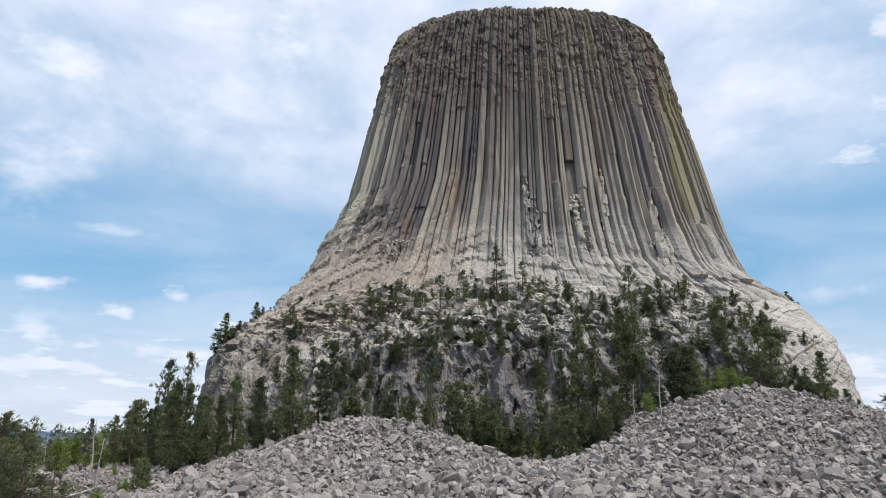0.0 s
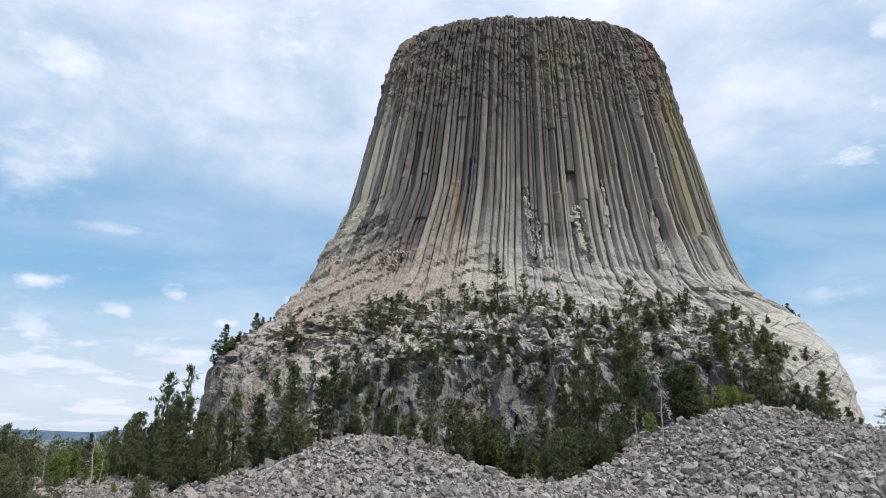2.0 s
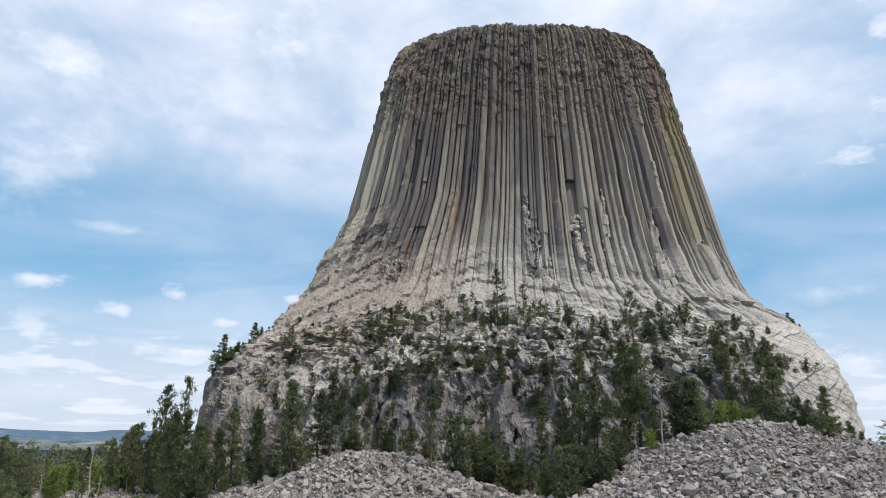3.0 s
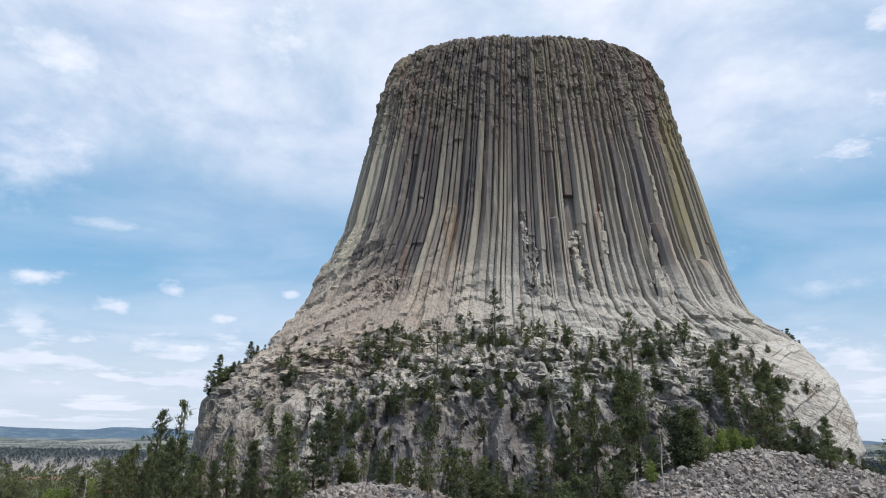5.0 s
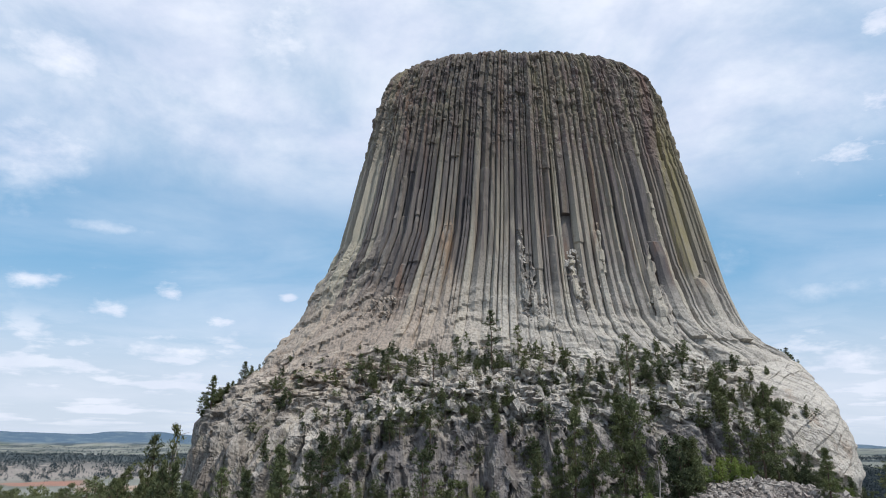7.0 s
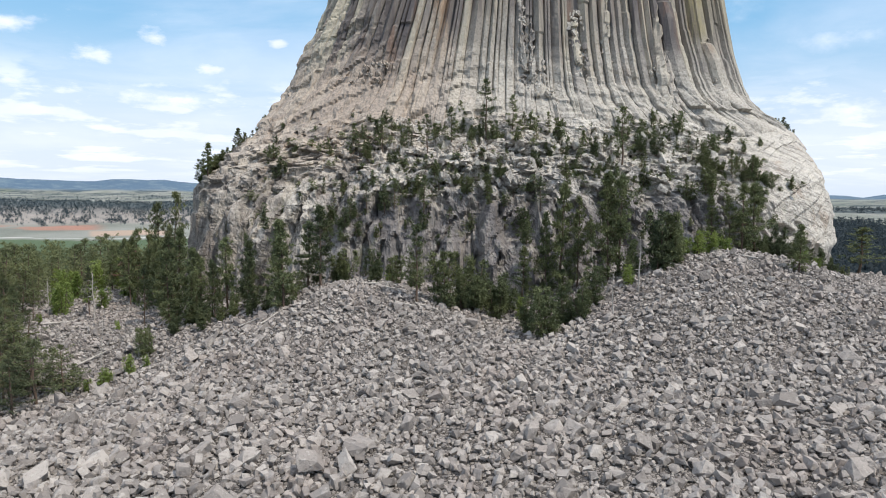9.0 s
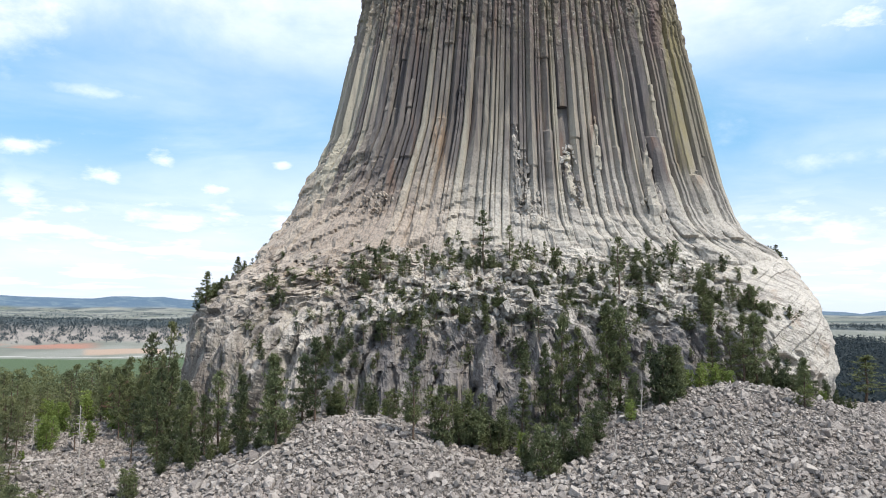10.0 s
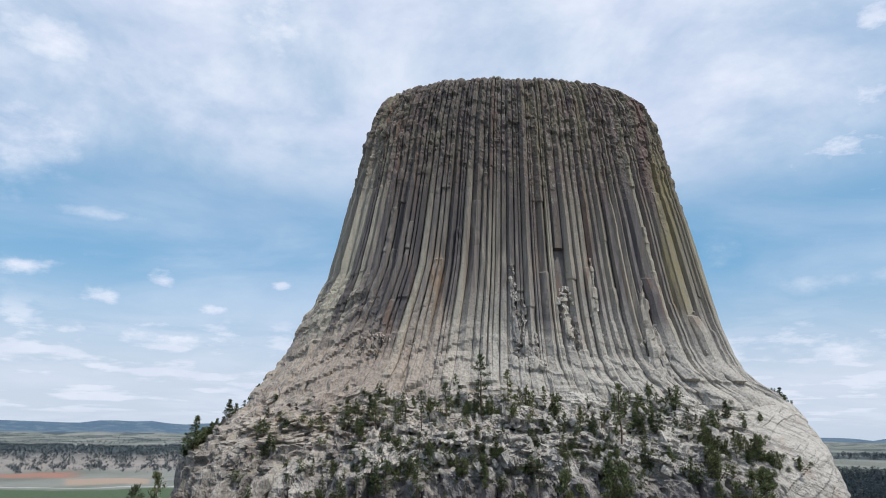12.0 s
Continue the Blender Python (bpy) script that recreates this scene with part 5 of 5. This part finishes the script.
def on_ground(kind, places, wide=1.0, tags=None):
    for x, y, h in places:
        kind.plant(x, y, float(ground_z(x, y)) - 0.15, h + (0.9 * float(west_drop(x, y)) if h > 6 else 0), wide, tags)


def on_ledge(kind, places, wide=1.0, tags=None):
    for x, z, h in places:
        p = ledge(x, z)
        kind.plant(p[0], p[1], p[2] - 0.3, h, wide, tags)


on_ground(pines, [q for q in FOOT_PINES if q[2] < 16], 0.95)
on_ground(pines, [q for q in FOOT_PINES if q[2] >= 16], 0.72, ("tall dark pine against the cliff foot", "pine tree", "pines at the cliff foot"))
on_ground(pines, SIDE_PINES, 0.75, ("dark green pine on the wooded slope", "pine tree", "pines on the slope"))
on_ground(junipers, FOOT_JUNIPERS, 0.9)
on_ground(shrubs, SHRUBS, 1.15)
on_ground(snags, SNAGS)
on_ledge(ledge_pines, LEDGE_PINES)
on_ledge(ledge_pines, LEDGE_PINES_EAST)
broad_pines = Kind([lambda: make_pine(15, 0.22, 0.33, 13, 0.3, SLOPE_GREEN, 13), lambda: make_pine(16, 0.16, 0.30, 15, 0.25, SLOPE_GREEN, 13), lambda: make_pine(17, 0.3, 0.36, 12, 0.3, SLOPE_GREEN, 13)], 10.0, "broad green pine on the wooded slope", "pine tree", "pines on the slope")
on_ground(pines, [(112, 184, 13.0)], 1.7, ("lone dark pine on the edge of the scree", "pine tree", ""))
old_pines = Kind([lambda: make_pine(61, 0.4, 0.2, 13, 0.35, SLOPE_GREEN, 17), lambda: make_pine(62, 0.3, 0.22, 15, 0.25, tufts=18), lambda: make_pine(63, 0.45, 0.19, 12, 0.45, SLOPE_GREEN, 16)], 10.0, "tall old pine with a bare lower trunk", "pine tree", "pines on the slope")
on_ground(old_pines, OLD_PINES, 0.68)
on_ground(broad_pines, BROAD_PINES, 1.3)
on_rim(junipers, RIM_JUNIPERS, 1.2)
on_rim(pines, RIM_PINES, 1.35, ("dark pine on the rim of the rock shoulder", "pine tree", "pines on the ledges"))
on_ledge(junipers, LEDGE_JUNIPERS)
on_ledge(junipers, LEDGE_JUNIPERS_LOW)
# clusters along the ramp
rng = np.random.default_rng(36)
for cx, cz in [(-20, 32), (-8, 33), (3, 34), (14, 36), (24, 33), (33, 29), (38, 27), (46, 33), (52, 34), (60, 30), (66, 29), (70, 24), (28, 24), (-2, 24), (10, 20), (0, 13), (30, 13), (45, 21), (18, 11), (-10, 22), (-24, 20), (50, 26), (57, 23), (63, 25), (68, 33), (56, 37), (72, 28)]:
    for _ in range(4):
        x, z = cx + rng.normal(0, 3.0), cz + rng.normal(0, 1.8)
        on_ledge(ledge_pines if rng.random() < 0.55 else tufts, [(x, z, rng.uniform(2.6, 6.0))])
# smaller growth in the clefts
rng = np.random.default_rng(33)
for _ in range(130):
    x, z = rng.uniform(-48, 82), rng.choice([rng.uniform(24, 42), rng.uniform(8, 26)])
    on_ledge(tufts, [(x, z, rng.uniform(1.4, 4.2))], rng.uniform(0.8, 1.4))
rusty = Kind([lambda: make_pine(51, 0.3, 0.22, 14, 0.3, DRY_NEEDLES)], 10.0, "pine with rust-red dead needles on the slope", "pine tree", "")
on_ground(rusty, [(-81, 172, 11.0), (-79, 186, 11.5)], 1.2)

low_growth = Kind([lambda: make_bush(27, "low_shrub", RAMP_GREEN, 78, 8, 0.42, 0.12, 1.6), lambda: make_bush(28, "low_shrub", RAMP_GREEN, 66, 8, 0.42, 0.12, 1.9)], 5.0, "low olive-green shrub on a rocky ledge", "shrub", "low shrubs on the ledges")
rng = np.random.default_rng(52)
for _ in range(150):
    x = rng.uniform(-46, 80)
    z = rng.uniform(20, 37) - 0.06 * max(0, x - 45)
    on_ledge(low_growth, [(x, z, rng.uniform(0.9, 2.2))], rng.uniform(1.2, 2.2))

# woods on the slope and far off
def wood(name, x, y, tall, label, seed, needles, tiers=3, sprigs=5):
    r = np.random.default_rng(seed)
    z = ground_z(x, y)
    n = len(x)
    pieces = []
    for k in range(tiers):
        f = (k + 0.5) / tiers
        for j in range(sprigs):
            a = r.uniform(0, 6.28, n)
            reach = tall * 0.48 * np.interp(f, [0, 0.3, 0.7, 1.0], [0.8, 1.0, 0.75, 0.3]) * r.uniform(0.4, 1.25, n)
            c = np.stack([x, y, z + tall * (0.12 + 0.86 * f)], -1)
            tip = c + np.stack([np.cos(a) * reach, np.sin(a) * reach, tall * r.uniform(-0.14, 0.1, n)], -1)
            b = a + r.uniform(0.5, 1.2, n)
            tip2 = c + np.stack([np.cos(b) * reach, np.sin(b) * reach, tall * r.uniform(-0.14, 0.1, n)], -1)
            top = c + np.stack([np.cos(b) * reach * 0.3, np.sin(a) * reach * 0.3, tall * r.uniform(0.05, 0.2, n)], -1)
            v = np.stack([tip, tip2, top], 1).reshape(-1, 3)
            pieces.append((v, np.arange(3 * n).reshape(-1, 3)))
    tagged(new(name, mesh_of(name, *joined(pieces), needles)), label, "trees", kind="stuff")


rng = np.random.default_rng(5)
def low_pine(seed):
    r = np.random.default_rng(seed)
    _, _, centres, ways = pine_shape(r, 0.2, r.uniform(0.26, 0.36), 9, 0.35, 1.0)
    return sprays(r, centres, ways, 3, 1.0, 0.17, 0.3)


n = 1200
x, y = rng.uniform(-310, -80, n), rng.uniform(110, 430, n)
far = np.hypot(x, y)
keep = (far < 400) & (x < -84 - 0.10 * (y - 110)) & ~((x > -106) & (y < 205))
x, y = x[keep], y[keep]
tall = rng.uniform(0.35, 1.35, len(x))
spin = np.stack([0 * x, 0 * x, rng.uniform(0, 6.28, len(x))], -1)
slope = strewn([low_pine(k) for k in range(70, 76)], rng.integers(0, 6, len(x)), np.stack([x, y, ground_z(x, y) - 0.2], -1), tall, spin)
tagged(new("slope_wood", mesh_of("slope_wood", *slope, SLOPE_GREEN)), "dense green pine wood on the falling slope", "trees", kind="stuff")
n = 14000
a, r = np.radians(rng.uniform(-46, -12, n)), rng.uniform(2150, 2720, n)
clump = np.array([noise.fractal(Vector((u * 60, v * 0.006, 4.0)), 1.0, 2.0, 3) for u, v in zip(a, r)])
keep = rng.random(n) < np.interp(clump + np.interp(r, [2150, 2300, 2500, 2650, 2720], [-0.75, -0.3, 0.0, 0.6, 0.7]), [-0.45, -0.15], [0.06, 1.0])
wood("bluff_wood", (r * np.sin(a))[keep], (r * np.cos(a))[keep], rng.uniform(4.5, 9, keep.sum()), "far dark pines on the bluff", 62, HAZE_GREEN)
n = 6500
a, r = np.radians(rng.uniform(12, 55, n)), rng.uniform(330, 1150, n)
wood("east_wood", r * np.sin(a), r * np.cos(a), rng.uniform(7, 12, n), "far dark pine wood", 63, EAST_HAZE_GREEN)
n = 900
a, r = np.radians(rng.uniform(12, 50, n)), rng.normal(2100, 110, n)
wood("tree_line", r * np.sin(a), r * np.cos(a), rng.uniform(8, 14, n), "far line of dark trees between fields", 64, EAST_HAZE_GREEN)
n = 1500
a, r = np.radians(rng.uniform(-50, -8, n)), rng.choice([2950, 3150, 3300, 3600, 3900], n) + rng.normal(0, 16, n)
wood("plateau_trees", r * np.sin(a), r * np.cos(a), rng.uniform(4, 8, n), "far scattered trees on the plateau", 65, HAZE_GREEN)


# bleached logs lying at the head of the scree
def make_log(seed):
    r = np.random.default_rng(seed)
    xs = np.linspace(-0.5, 0.5, 6)
    bend = np.cumsum(r.normal(0, 0.012, (6, 2)), 0)
    log = new("fallen_log")
    part("trunk", mesh_of("trunk", *tube(np.column_stack([xs, bend]), np.interp(xs, [-0.5, 0.5], [0.035, 0.012]), 6), GREY_WOOD, True), log)
    for _ in range(3):
        a = r.uniform(-0.2, 0.4)
        base = np.array([a, 0, 0])
        part("branch", mesh_of("branch", *tube([base, base + (0.06, r.uniform(-0.08, 0.08), 0.05), base + (0.13, r.uniform(-0.15, 0.15), 0.09)], [0.01, 0.007, 0.003], 4), GREY_WOOD, True), log)
    return log


logs = {}
LOGS = [(-13, 130, 6, 20), (-10, 127, 5, -15), (-9, 132, 7, 5), (-14, 134, 5, 60), (-30, 118, 6, 50), (-36, 116, 5, 120), (-6, 120, 6, 10), (17, 106, 6, 75), (-3, 121, 5, -10), (-62, 118, 7, 60), (-80, 140, 8, 35), (-34, 119, 5, 10), (54, 132, 6, 40), (57, 130, 5, 150)]
for k, (x, y, long, turn) in enumerate(LOGS):
    dx, dy = 0.5 * long * math.cos(radians(turn)), 0.5 * long * math.sin(radians(turn))
    za, zb = float(ground_z(x - dx, y - dy)), float(ground_z(x + dx, y + dy))
    m = Matrix.LocRotScale((x, y, (za + zb) / 2 + 0.45), Euler((0, -math.atan2(zb - za, long), radians(turn))), Vector((long,) * 3))
    if k % 4 not in logs:
        ob = logs[k % 4] = make_log(80 + k)
        ob.matrix_basis = m
    else:
        ob = copy_thing(logs[k % 4], m @ Matrix.Diagonal((*(1 / v for v in logs[k % 4].scale), 1)))
    tagged(ob, "bleached grey fallen log on the boulders", "log", "fallen logs")
rng = np.random.default_rng(77)
for k in range(60):
    if k < 42:
        x, z = rng.uniform(-30, 72), rng.uniform(19, 34)
        p = ledge(x, z - 0.05 * max(0, x - 45)) + (0, -0.25, 0.15)
    else:
        x, y = rng.uniform(-40, 62), rng.uniform(126, 141)
        p = np.array([x, y, float(ground_z(x, y)) + 0.4])
    long = rng.uniform(2.2, 5.0)
    m = Matrix.LocRotScale(tuple(p), Euler((0, rng.normal(0, 0.35), rng.normal(0, 0.5))), Vector((long,) * 3))
    source = logs[int(rng.integers(0, 4))]
    ob = copy_thing(source, m @ Matrix.Diagonal((*(1 / v for v in source.scale), 1)))
    tagged(ob, "bleached dead branch wood caught among the rocks", "log", "fallen logs")
